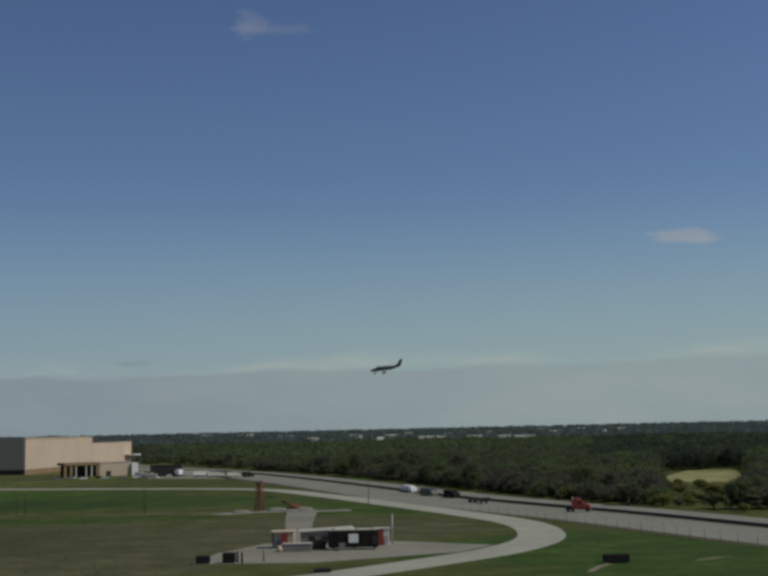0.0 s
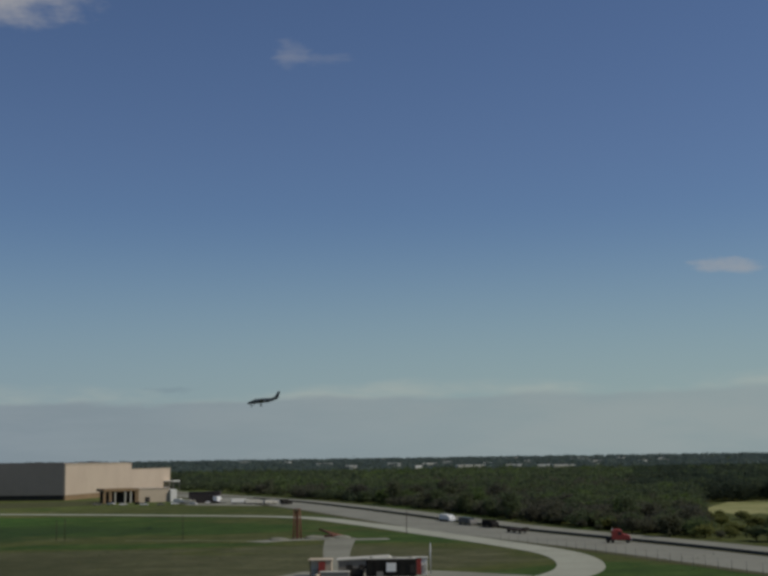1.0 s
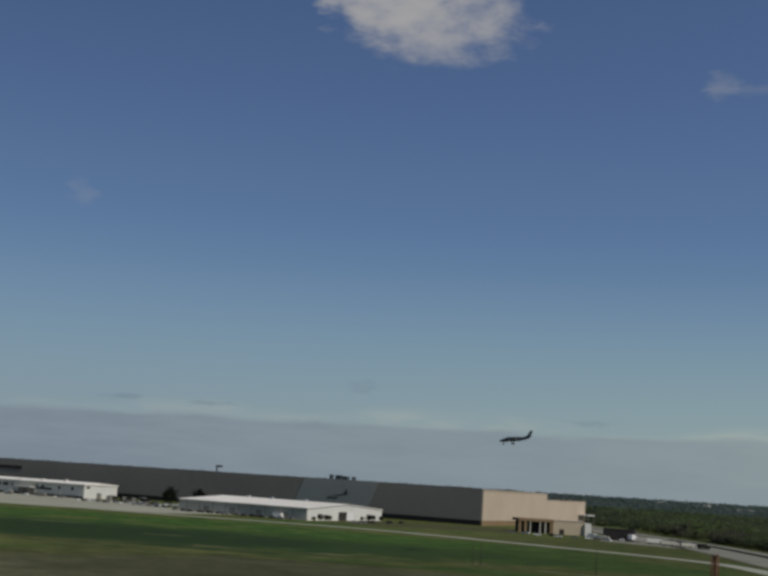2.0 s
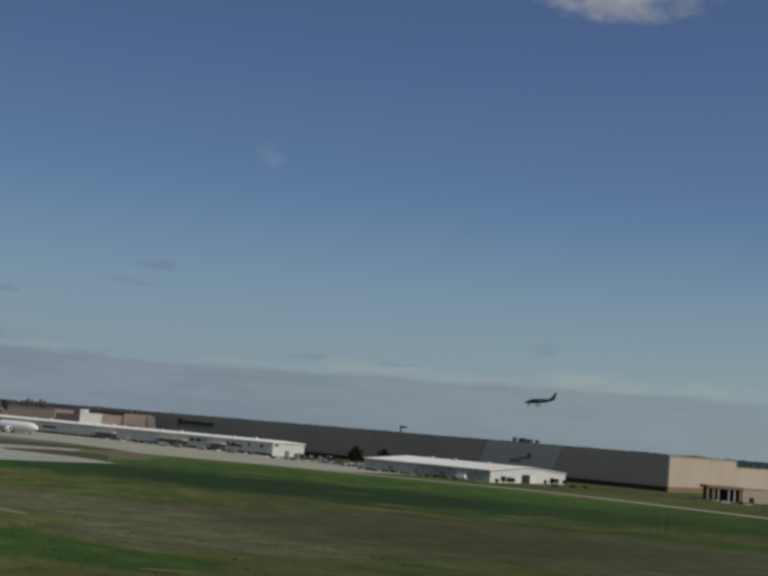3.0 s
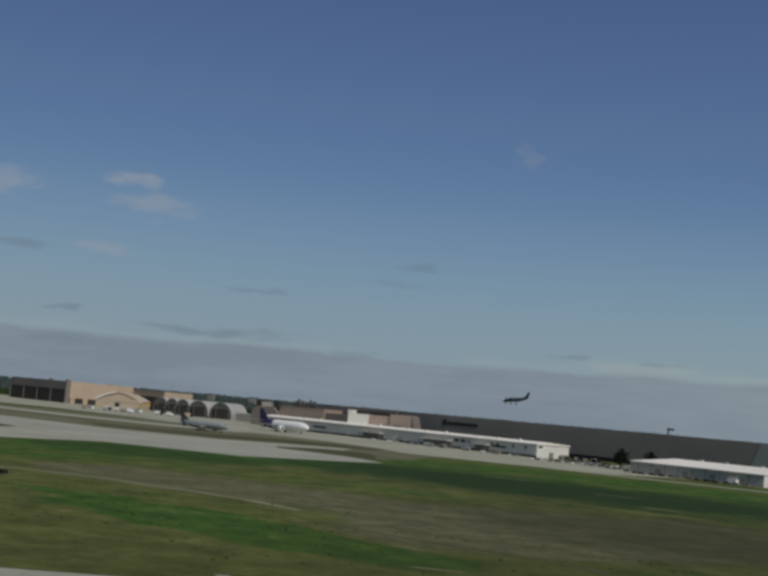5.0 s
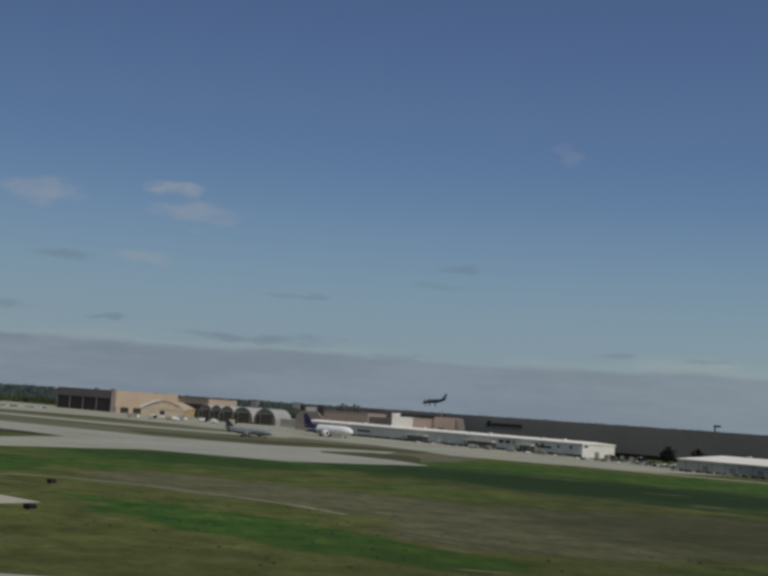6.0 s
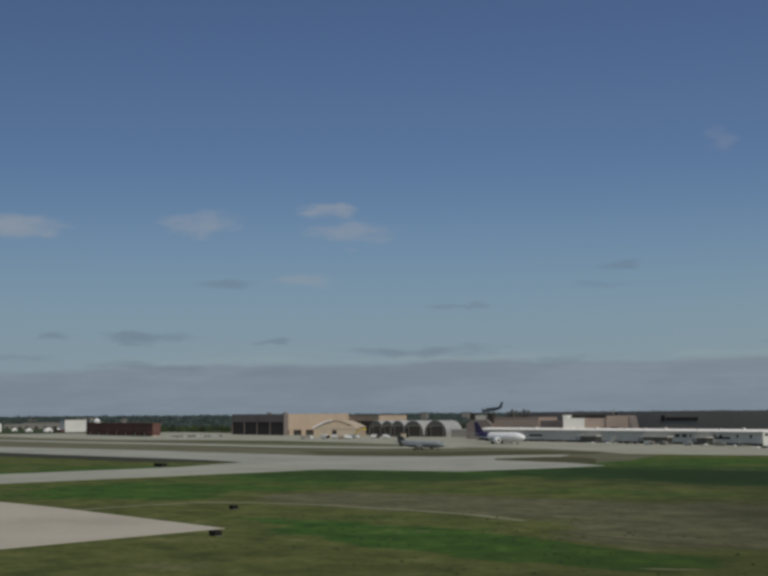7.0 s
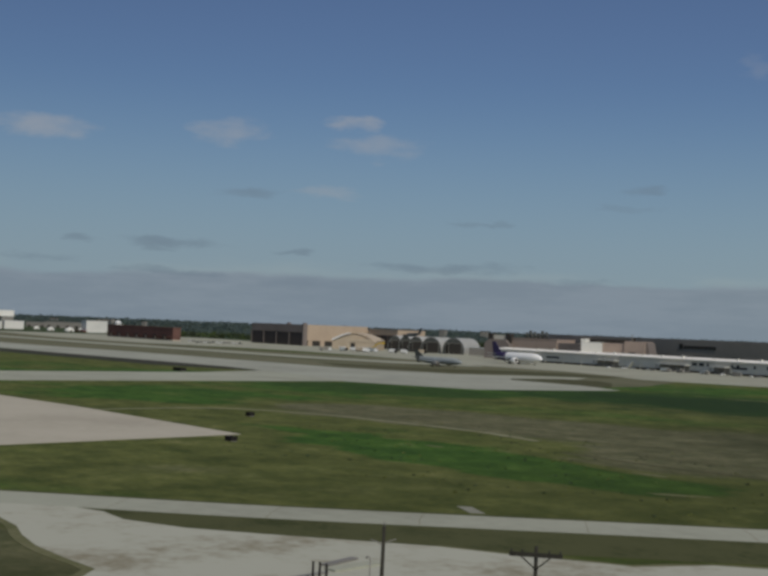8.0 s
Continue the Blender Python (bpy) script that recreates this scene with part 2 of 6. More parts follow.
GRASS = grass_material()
CONCRETE = paint("concrete", (0.372, 0.375, 0.29), (0.285, 0.286, 0.22), 0.03, 0.4, 0.9, stretch=(1, 1, 1), bump=0.2)
ROAD = paint("road_concrete", (0.25, 0.246, 0.19), (0.18, 0.176, 0.135), 0.05, 0.5, 0.9, bump=0.2)
PAD = paint("pad_concrete", (0.445, 0.405, 0.315), (0.36, 0.325, 0.25), 0.03, 0.4, 0.9, bump=0.2)
APRON = paint("apron_concrete", (0.38, 0.375, 0.285), (0.276, 0.272, 0.205), 0.02, 0.3, 0.9)
ASPHALT = paint("asphalt", (0.385, 0.388, 0.312), (0.275, 0.276, 0.222), 0.02, 0.3, 0.9)
DIRT = paint("dry_earth", (0.23, 0.205, 0.14), (0.15, 0.14, 0.085), 0.03, 0.3, 0.95)
BARE = paint("bare_dry_turf", (0.165, 0.16, 0.085), (0.105, 0.108, 0.048), 0.12, 0.8, 0.95)
STRAW = paint("straw_meadow", (0.29, 0.28, 0.125), (0.135, 0.155, 0.05), 0.04, 0.4, 0.95)
RUNWAY_TURF = paint("dry_runway_turf", (0.165, 0.16, 0.098), (0.066, 0.072, 0.034), 0.02, 0.12, 0.95, stretch=(0.16, 1, 1), amount=0.8)
DARK_GROUND = paint("dark_grey_brown_ground", (0.062, 0.060, 0.045), (0.042, 0.044, 0.030), 0.02, 0.2, 0.95)
SCORCH = paint("dark_turf", (0.095, 0.09, 0.05), (0.06, 0.066, 0.028), 0.02, 0.3, 0.95)
GRAVEL = paint("pale_gravel", (0.415, 0.41, 0.325), (0.225, 0.198, 0.13), 0.07, 0.5, 0.95, bump=0.3, amount=0.85)
TAN_WARM = paint("warm_tan_panel", (0.46, 0.355, 0.25), (0.40, 0.31, 0.22), 0.05, 0.5, 0.8, amount=0.4)
PINK = paint("pink_tan_render", (0.36, 0.28, 0.22), (0.30, 0.235, 0.185), 0.05, 0.5, 0.8)
TAN = paint("tan_panel", (0.53, 0.43, 0.315), (0.47, 0.375, 0.275), 0.05, 0.5, 0.8, amount=0.3)
SAND = paint("sand_render", (0.50, 0.41, 0.29), (0.43, 0.35, 0.25), 0.05, 0.5, 0.8)
BROWN = paint("brown_base", (0.26, 0.18, 0.10), (0.2, 0.14, 0.08), 0.05, 0.5, 0.85)
DARK_WALL = paint("dark_grey_cladding", (0.272, 0.240, 0.198), (0.225, 0.20, 0.165), 0.012, 0.2, 0.75)
BASE_DARK = paint("black_plinth", (0.042, 0.037, 0.030), (0.03, 0.027, 0.022), 0.05, 0.5, 0.8)
PANEL_BLUE = paint("blue_grey_cladding", (0.33, 0.335, 0.29), (0.295, 0.30, 0.26), 0.012, 0.2, 0.7)
WHITE_ROOF = paint("white_roof_sheet", (0.84, 0.80, 0.70), (0.71, 0.67, 0.58), 0.04, 0.5, 0.85)
WHITE_WALL = paint("off_white_cladding", (0.70, 0.68, 0.60), (0.58, 0.565, 0.50), 0.04, 0.5, 0.7)
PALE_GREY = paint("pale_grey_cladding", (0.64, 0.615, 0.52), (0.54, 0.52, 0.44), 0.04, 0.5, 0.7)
VERGE = paint("grey_verge_turf", (0.082, 0.085, 0.038), (0.036, 0.044, 0.016), 0.11, 0.9, 0.95, amount=0.9)
HIGHWAY = paint("grey_highway_concrete", (0.255, 0.252, 0.20), (0.195, 0.192, 0.152), 0.05, 0.4, 0.9, bump=0.2)
WORN = paint("worn_path_earth", (0.27, 0.26, 0.165), (0.16, 0.16, 0.085), 0.05, 0.6, 0.95)
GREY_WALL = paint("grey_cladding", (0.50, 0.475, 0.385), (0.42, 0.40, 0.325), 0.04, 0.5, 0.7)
BLACK = paint("black_paint", (0.024, 0.022, 0.019), (0.036, 0.033, 0.028), 0.3, 2.0, 0.9)
RUBBER = paint("rubber", (0.025, 0.025, 0.025), (0.04, 0.04, 0.04), 1.0, 5.0, 0.9)
GLASS = paint("dark_glass", (0.025, 0.03, 0.035), (0.03, 0.035, 0.04), 1.0, 5.0, 0.15)
RED = paint("red_paint", (0.34, 0.055, 0.04), (0.24, 0.045, 0.035), 0.3, 2.0, 0.55)
RED_BRICK = paint("red_brown_cladding", (0.155, 0.085, 0.068), (0.12, 0.068, 0.055), 0.05, 0.5, 0.85)
RUST = paint("orange_red_steel", (0.20, 0.085, 0.05), (0.14, 0.065, 0.042), 0.4, 2.0, 0.7)
STEEL = paint("galvanised_steel", (0.42, 0.43, 0.44), (0.32, 0.33, 0.34), 0.4, 3.0, 0.5, 0.5)
GREY_PAINT = paint("grey_paint", (0.235, 0.22, 0.185), (0.18, 0.17, 0.145), 0.3, 2.0, 0.6)
WHITE = paint("white_paint", (0.82, 0.805, 0.75), (0.72, 0.705, 0.66), 0.3, 2.0, 0.45)
PURPLE = paint("purple_paint", (0.042, 0.03, 0.085), (0.034, 0.025, 0.068), 0.3, 2.0, 0.45)
JET_GREY = paint("blue_grey_jet_paint", (0.30, 0.325, 0.31), (0.24, 0.26, 0.25), 0.2, 1.0, 0.5)
HANGAR_FRONT = paint("grey_green_hangar_front", (0.075, 0.08, 0.07), (0.05, 0.054, 0.047), 0.1, 0.6, 0.8)
DARK_JET = paint("dark_blue_grey_paint", (0.055, 0.068, 0.074), (0.044, 0.054, 0.06), 0.3, 2.0, 0.45)
WOOD = paint("weathered_pole_wood", (0.046, 0.043, 0.033), (0.032, 0.03, 0.024), 1.0, 6.0, 0.9, stretch=(3, 3, 0.3))
YELLOW = paint("yellow_paint", (0.62, 0.42, 0.04), (0.5, 0.34, 0.04), 0.3, 2.0, 0.6)
BARREL = paint("pale_barrel_roof", (0.42, 0.415, 0.375), (0.34, 0.335, 0.30), 0.05, 0.5, 0.6)
HANGAR_DARK = paint("dark_brown_cladding", (0.056, 0.045, 0.039), (0.044, 0.036, 0.031), 0.04, 0.4, 0.8)
MAROON = paint("grey_brown_fascia", (0.20, 0.168, 0.145), (0.16, 0.135, 0.115), 0.04, 0.4, 0.8)


def leaf_material(name, dark, mid, pale):
    """Crowns that differ tree by tree and stand by stand."""
    m, g, b, co = material(name, 0.95, 0.0, 0.08)
    pos = g.tree.nodes.new("ShaderNodeNewGeometry").outputs["Position"]
    tree, stand = g.noise(pos, 0.045, 2.0, 0.5), g.noise(pos, 0.011, 3.0, 0.55)
    f = g.math("ADD", g.math("MULTIPLY", tree, 0.55), g.math("MULTIPLY", stand, 0.45))
    col = g.mix(g.ramp(f, 0.38, 0.52), dark, mid)
    col = g.mix(g.ramp(f, 0.5, 0.64), col, pale)
    g.tree.links.new(col, b.inputs["Base Color"])
    # loose foliage scatters much as its upper leaves face: up and about
    geo = g.tree.nodes.new("ShaderNodeNewGeometry")
    up = g.put("ShaderNodeMix", {0: 0.82, 4: geo.outputs["Normal"], 5: (0, 0, 1)}, data_type="VECTOR").outputs[1]
    g.tree.links.new(g.put("ShaderNodeVectorMath", {0: up}, operation="NORMALIZE").outputs[0], b.inputs["Normal"])
    glow = g.put("ShaderNodeBsdfTranslucent", {0: col})
    both = g.put("ShaderNodeMixShader", {0: 0.5, 1: b.outputs[0], 2: glow.outputs[0]})
    g.tree.links.new(both.outputs[0], g.tree.nodes["Material Output"].inputs[0])
    return m


LEAF = leaf_material("spring_leaves", (0.094, 0.112, 0.066), (0.118, 0.146, 0.070), (0.142, 0.196, 0.060))
LEAF_BARE = leaf_material("bare_twigs", (0.108, 0.104, 0.074), (0.122, 0.122, 0.078), (0.128, 0.150, 0.070))
LEAF_DEEP = leaf_material("deep_green_leaves", (0.060, 0.076, 0.050), (0.074, 0.094, 0.058), (0.080, 0.108, 0.060))
# far leaves are paler and bluer: distance haze is put into their colour
LEAF_FAR_HAZE = leaf_material("far_woods", (0.115, 0.148, 0.130), (0.138, 0.172, 0.150), (0.15, 0.192, 0.158))
LEAF_DARK = leaf_material("evergreen_leaves", (0.016, 0.021, 0.012), (0.021, 0.025, 0.015), (0.026, 0.03, 0.018))
LEAF_PALE = leaf_material("yellow_green_leaves", (0.13, 0.14, 0.045), (0.17, 0.18, 0.055), (0.21, 0.22, 0.07))
BARK = paint("bark", (0.07, 0.055, 0.045), (0.05, 0.04, 0.033), 1.0, 5.0, 0.95)


# ---- mesh helpers ----
def mesh_of(name, bm, mat):
    me = bpy.data.meshes.new(name)
    bm.to_mesh(me)
    bm.free()
    me.materials.append(mat)
    return me


def part(name, bm, mat, parent=None, label=""):
    """One mesh object, under a thing or a part."""
    ob = new(name, mesh_of(name, bm, mat))
    ob.parent = parent
    return tagged(ob, label)


def thing(name, m, label, category, group="", kind=""):
    ob = new(name)
    ob.empty_display_size = 0.5
    ob.matrix_basis = m
    return tagged(ob, label, category, group, kind)


def box(x0, x1, y0, y1, z0, z1, bm=None, bevel=0.0):
    bm = bm or bmesh.new()
    vs = bmesh.ops.create_cube(bm, size=1.0)["verts"]
    for v in vs:
        v.co = Vector(((x0 + x1) / 2 + v.co.x * (x1 - x0), (y0 + y1) / 2 + v.co.y * (y1 - y0), (z0 + z1) / 2 + v.co.z * (z1 - z0)))
    if bevel:
        bmesh.ops.bevel(bm, geom=list({e for v in vs for e in v.link_edges}), offset=bevel, segments=2, affect="EDGES", profile=0.5)
    return bm


def prism(outline, y0, y1, bm=None):
    """An outline of (x, z) drawn out along y."""
    bm = bm or bmesh.new()
    a = [bm.verts.new((x, y0, z)) for x, z in outline]
    b = [bm.verts.new((x, y1, z)) for x, z in outline]
    n = len(a)
    bm.faces.new(a), bm.faces.new(b[::-1])
    for i in range(n):
        bm.faces.new((a[(i + 1) % n], a[i], b[i], b[(i + 1) % n]))
    bmesh.ops.recalc_face_normals(bm, faces=bm.faces[:])
    return bm


def slab(outline, z0, z1, bm=None):
    """An outline of (x, y) drawn up from z0 to z1."""
    bm = bm or bmesh.new()
    a = [bm.verts.new((x, y, z0)) for x, y in outline]
    b = [bm.verts.new((x, y, z1)) for x, y in outline]
    n = len(a)
    bm.faces.new(a[::-1]), bm.faces.new(b)
    for i in range(n):
        bm.faces.new((a[i], a[(i + 1) % n], b[(i + 1) % n], b[i]))
    bmesh.ops.recalc_face_normals(bm, faces=bm.faces[:])
    return bm


def tube(points, radii, sides=10, bm=None, squash=1.0, caps=True):
    """A round body through points, with a radius at each; squash flattens it in z."""
    bm = bm or bmesh.new()
    rings = []
    pts = [Vector(p) for p in points]
    for i, p in enumerate(pts):
        d = (pts[min(i + 1, len(pts) - 1)] - pts[max(i - 1, 0)]).normalized()
        side = d.cross(Vector((0, 0, 1)))
        side = side.normalized() if side.length > 0.01 else Vector((1, 0, 0))
        up = side.cross(d)
        rings.append([bm.verts.new(p + side * math.cos(6.28319 * k / sides) * radii[i] + up * math.sin(6.28319 * k / sides) * radii[i] * squash) for k in range(sides)])
    for a, b in zip(rings, rings[1:]):
        for k in range(sides):
            f = bm.faces.new((a[k], a[(k + 1) % sides], b[(k + 1) % sides], b[k]))
            f.smooth = True
    if caps:
        bm.faces.new(rings[0][::-1]), bm.faces.new(rings[-1])
    bmesh.ops.recalc_face_normals(bm, faces=bm.faces[:])
    return bm


def wheel_mesh(radius, width, bm=None, at=(0, 0, 0)):
    """A wheel that rolls along x."""
    bm = bm or bmesh.new()
    x, y, z = at
    w = width / 2
    return tube([(x, y - w, z), (x, y - w * 0.7, z), (x, y + w * 0.7, z), (x, y + w, z)], [radius * 0.85, radius, radius, radius * 0.85], 14, bm)


def smooth_line(points, step=6.0):
    """A Catmull-Rom line through points, in steps of about that many metres."""
    p = [Vector((*q, 0)) for q in points]
    p = [2 * p[0] - p[1], *p, 2 * p[-1] - p[-2]]
    out = []
    for a, b, c, d in zip(p, p[1:], p[2:], p[3:]):
        n = max(2, int((c - b).length / step))
        for i in range(n):
            s = i / n
            out.append(0.5 * (2 * b + (c - a) * s + (2 * a - 5 * b + 4 * c - d) * s * s + (3 * b - a - 3 * c + d) * s ** 3))
    return out + [p[-2]]


def strip(points, width, z=0.06, depth=0.3, bm=None, shift=0.0, step=6.0):
    """A paved ribbon along a line; width may change along it."""
    bm = bm or bmesh.new()
    line = smooth_line(points, step)
    rows = []
    for i, p in enumerate(line):
        d = (line[min(i + 1, len(line) - 1)] - line[max(i - 1, 0)]).normalized()
        n = Vector((-d.y, d.x, 0))
        s = i / (len(line) - 1)
        w = width if not isinstance(width, tuple) else width[0] + (width[1] - width[0]) * s
        l, r = p + n * (shift + w / 2), p + n * (shift - w / 2)
        rows.append([bm.verts.new((l.x, l.y, z)), bm.verts.new((r.x, r.y, z)), bm.verts.new((r.x, r.y, z - depth)), bm.verts.new((l.x, l.y, z - depth))])
    for a, b in zip(rows, rows[1:]):
        for i in range(4):
            bm.faces.new((a[i], a[(i + 1) % 4], b[(i + 1) % 4], b[i]))
    bm.faces.new(rows[0]), bm.faces.new(rows[-1][::-1])
    bmesh.ops.recalc_face_normals(bm, faces=bm.faces[:])
    return bm


def structure(name, bm, mat, label, category):
    return tagged(part(name, bm, mat), label, category, kind="structure")


def at_yaw(yaw, dist, z=0.0):
    a = radians(yaw)
    return Vector((-math.sin(a) * dist, math.cos(a) * dist, z))


# the airport grid: local x runs east, y north
GRID = -6.78


# ---- land ----
def land_height(x, y):
    """Flat airfield, rising gently to wooded hills far off."""
    r = math.hypot(x, y)
    s = min(max((r - 1900) / 2900, 0), 1)
    return 15.0 * s * s * (3 - 2 * s) * (1.05 + 0.03 * math.sin(math.atan2(x, y) * 7.0))


def make_ground():
    bm = bmesh.new()
    radii = [20, 60, 120, 200, 300, 420, 560, 720, 900, 1100, 1350, 1650, 1900, 2150, 2400, 2700, 3000, 3300, 3600, 3900, 4200, 4500, 4800, 4980]
    sectors = 120
    mid = bm.verts.new((0, 0, 0))
    rings = []
    for r in radii:
        ring = []
        for k in range(sectors):
            a = 6.283185 * k / sectors
            x, y = r * math.sin(a), r * math.cos(a)
            ring.append(bm.verts.new((x, y, land_height(x, y))))
        rings.append(ring)
    for k in range(sectors):
        bm.faces.new((mid, rings[0][(k + 1) % sectors], rings[0][k]))
    for a, b in zip(rings, rings[1:]):
        for k in range(sectors):
            bm.faces.new((a[k], a[(k + 1) % sectors], b[(k + 1) % sectors], b[k]))
    bmesh.ops.recalc_face_normals(bm, faces=bm.faces[:])
    if bm.faces[:][0].normal.z < 0:
        bmesh.ops.reverse_faces(bm, faces=bm.faces[:])
    for f in bm.faces:
        f.smooth = True
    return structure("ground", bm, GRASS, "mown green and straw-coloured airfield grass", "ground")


make_ground()

# roads beside the highway
HWY = [(112, 205), (86, 265), (69, 310), (54, 350), (32, 400), (11, 450), (-8, 509), (-33, 588), (-58, 662), (-90, 748), (-128, 830), (-176, 925), (-262, 1100)]
structure("road", strip(HWY, 25, 0.10, shift=-2.0), HIGHWAY, "pale concrete highway carriageway beside the field", "road")
structure("road_far", strip(HWY, 13, 0.12, shift=-27.0), HIGHWAY, "pale concrete far carriageway of the highway", "road")
structure("road_verge", strip(HWY, 4.0, 0.05, shift=12.2), SCORCH, "dark rough verge at the highway's edge", "verge")
structure("road_median", strip(HWY, 5.5, 0.09, shift=-17.5), SCORCH, "dark grass median between the carriageways", "median")
structure("road_barrier", strip(HWY[:11], 0.6, 0.8, 0.9, shift=-17.5), HANGAR_FRONT, "dark barrier along the highway median", "barrier")
LOOP = [(-520, 640), (-379, 632), (-297, 640), (-234, 640), (-120, 597), (-57, 562), (-25, 499), (1, 432), (25, 368), (35, 330), (34, 292), (23, 264), (5, 241), (-20, 214), (-60, 180), (-104, 136), (-140, 98), (-170, 70), (-210, 30), (-260, -20)]
structure("road_loop", strip(LOOP, 11, 0.07), CONCRETE, "pale concrete perimeter road curving through the grass", "road")
structure("verge", strip(LOOP[13:19], 13.5, 0.045), VERGE, "grey worn turf verge beside the perimeter road", "verge")
structure("verge_inner", strip(LOOP[13:18], 17, 0.035, shift=13.5), VERGE, "grey worn turf between road and lot", "verge")
structure("pavement", slab([(-38, 249), (-36, 270), (-28, 291), (2, 290), (22, 276), (14, 262), (0, 255), (-15, 247)], -0.2, 0.06), ROAD, "pale concrete yard around the sheds", "yard")
structure("road_drive", strip([(-20.5, 285), (-22.5, 320), (-25, 360), (-27, 402)], (5, 9.5), 0.05), ROAD, "pale gravel drive from the yard to the mast", "drive")
structure("pavement_mast", strip([(-53, 397), (-44, 405), (-32, 407), (-22, 404), (-12, 405)], (9, 8), 0.06), ROAD, "pale gravel spur around the red mast", "gravel")
# runway, taxiways and aprons
structure("runway", slab([(-2600, 372), (-2600, 448), (-1000, 456), (-860, 470), (-700, 474), (-610, 474), (-556, 500), (-500, 516), (-390, 467), (-391, 440), (-400, 384), (-465, 358), (-560, 384)], -0.2, 0.07), ASPHALT, "long grey runway across the airfield", "runway")
structure("taxiway", slab([(-520, -500), (-458, -500), (-463, 362), (-568, 388), (-540, 328)], -0.2, 0.09), CONCRETE, "pale concrete taxiway joining the runway", "taxiway")
structure("apron", slab([(-2200, 790), (-1400, 664), (-1184, 662), (-1100, 700), (-1003, 718), (-918, 712), (-828, 697), (-761, 688), (-693, 656), (-600, 657), (-534, 633), (-490, 607), (-433, 619), (-370, 645), (-350, 712), (-520, 792), (-780, 824), (-1000, 1000), (-1500, 990), (-2200, 1100)], -0.2, 0.05), APRON, "pale concrete apron before the terminal and hangars", "apron")
structure("apron_grass", slab([(-2300, 470), (-2300, 790), (-960, 660), (-700, 724), (-560, 676), (-460, 600), (-420, 520), (-410, 460), (-560, 440), (-660, 440)], -0.2, 0.03), RUNWAY_TURF, "dry brown turf beside the runway", "turf")
structure("pavement_pad", slab([(-470, 30), (-239, 20), (-234, 100), (-241, 159), (-330, 162), (-470, 157)], -0.2, 0.08), PAD, "broad pale concrete pad in the grass", "pad")
structure("pavement_lot", slab([(-178, 50), (-166, 68), (-157, 76), (-150, 78.3), (-143, 77.5), (-134, 81), (-126, 87), (-110, 100), (-101, 104.5), (-93, 109.5), (-90, 111), (-86, 120), (-60, 142), (-36, 110), (-40, 60), (-60, 20), (-100, 46), (-112, 56), (-116, 60), (-123, 60), (-131, 60.5), (-138, 62), (-144, 64), (-152, 65), (-160, 60), (-168, 50)], -0.2, 0.06), GRAVEL, "pale gravel lot beside the perimeter road", "lot")
structure("lot_edge", strip([(-176, 44), (-168, 50), (-160, 59.5), (-152, 64.5), (-144, 63.5), (-138, 61.5), (-131, 60), (-123, 59.5), (-116, 59.5), (-112, 55)], 1.8, 0.05), BARE, "brown worn earth along the lot's edge", "verge")
structure("lot_rim", strip([(-110, 100), (-101, 104.5), (-93, 109.5), (-90, 111.5), (-86, 120), (-74, 131)], 1.8, 0.05), BARE, "brown worn earth along the lot's edge", "verge")
structure("road_path", strip([(-317, 160), (-319, 190), (-312, 206), (-296, 214), (-282, 219), (-245, 223), (-227, 223), (-207, 219)], (1.6, 2.6), 0.04), WORN, "thin worn path across the grass", "path")

structure("verge_works", slab([(-296, 784), (-264, 812), (-205, 836), (-186, 749), (-234, 715), (-262, 697), (-292, 690)], -0.2, 0.04), VERGE, "dull worn turf before the factory", "verge")
structure("pavement_plant", slab([tuple(at_yaw(a, q).to_2d()) for a, q in ((10.6, 742), (4.9, 690), (4.4, 735), (6.5, 800), (10.4, 805))], -0.2, 0.05), ROAD, "pale concrete parking ground beside the factory", "car park")
structure("turf_rut", strip([(-186, 204), (-160, 202), (-139, 204), (-121, 202), (-104, 195)], (1.2, 2.8), 0.025), SCORCH, "dark shallow rut along the dry grass", "rut")
structure("road_track", strip([(-96, 411), (-75, 409), (-62, 404), (-49, 399)], (0.9, 1.7), 0.04), WORN, "thin worn track leading to the mast", "track")
structure("road_spur", strip([(34, 222), (37, 230), (39.5, 234)], 1.2, 0.04), DIRT, "worn track to the black box", "track")
structure("road_line", slab([(-2300, 610), (-1164, 594), (-1006, 606), (-840, 610), (-748, 628), (-691, 656), (-660, 640), (-714, 600), (-798, 576), (-950, 574), (-1095, 562), (-2300, 578)], -0.2, 0.065), CONCRETE, "pale taxiway strip across the dry turf", "taxiway")
structure("pavement_patch", slab([(-134, 125.5), (-128, 122.5), (-126.5, 124), (-132.5, 127)], -0.2, 0.05), ROAD, "pale worn patch beside the perimeter road", "patch")

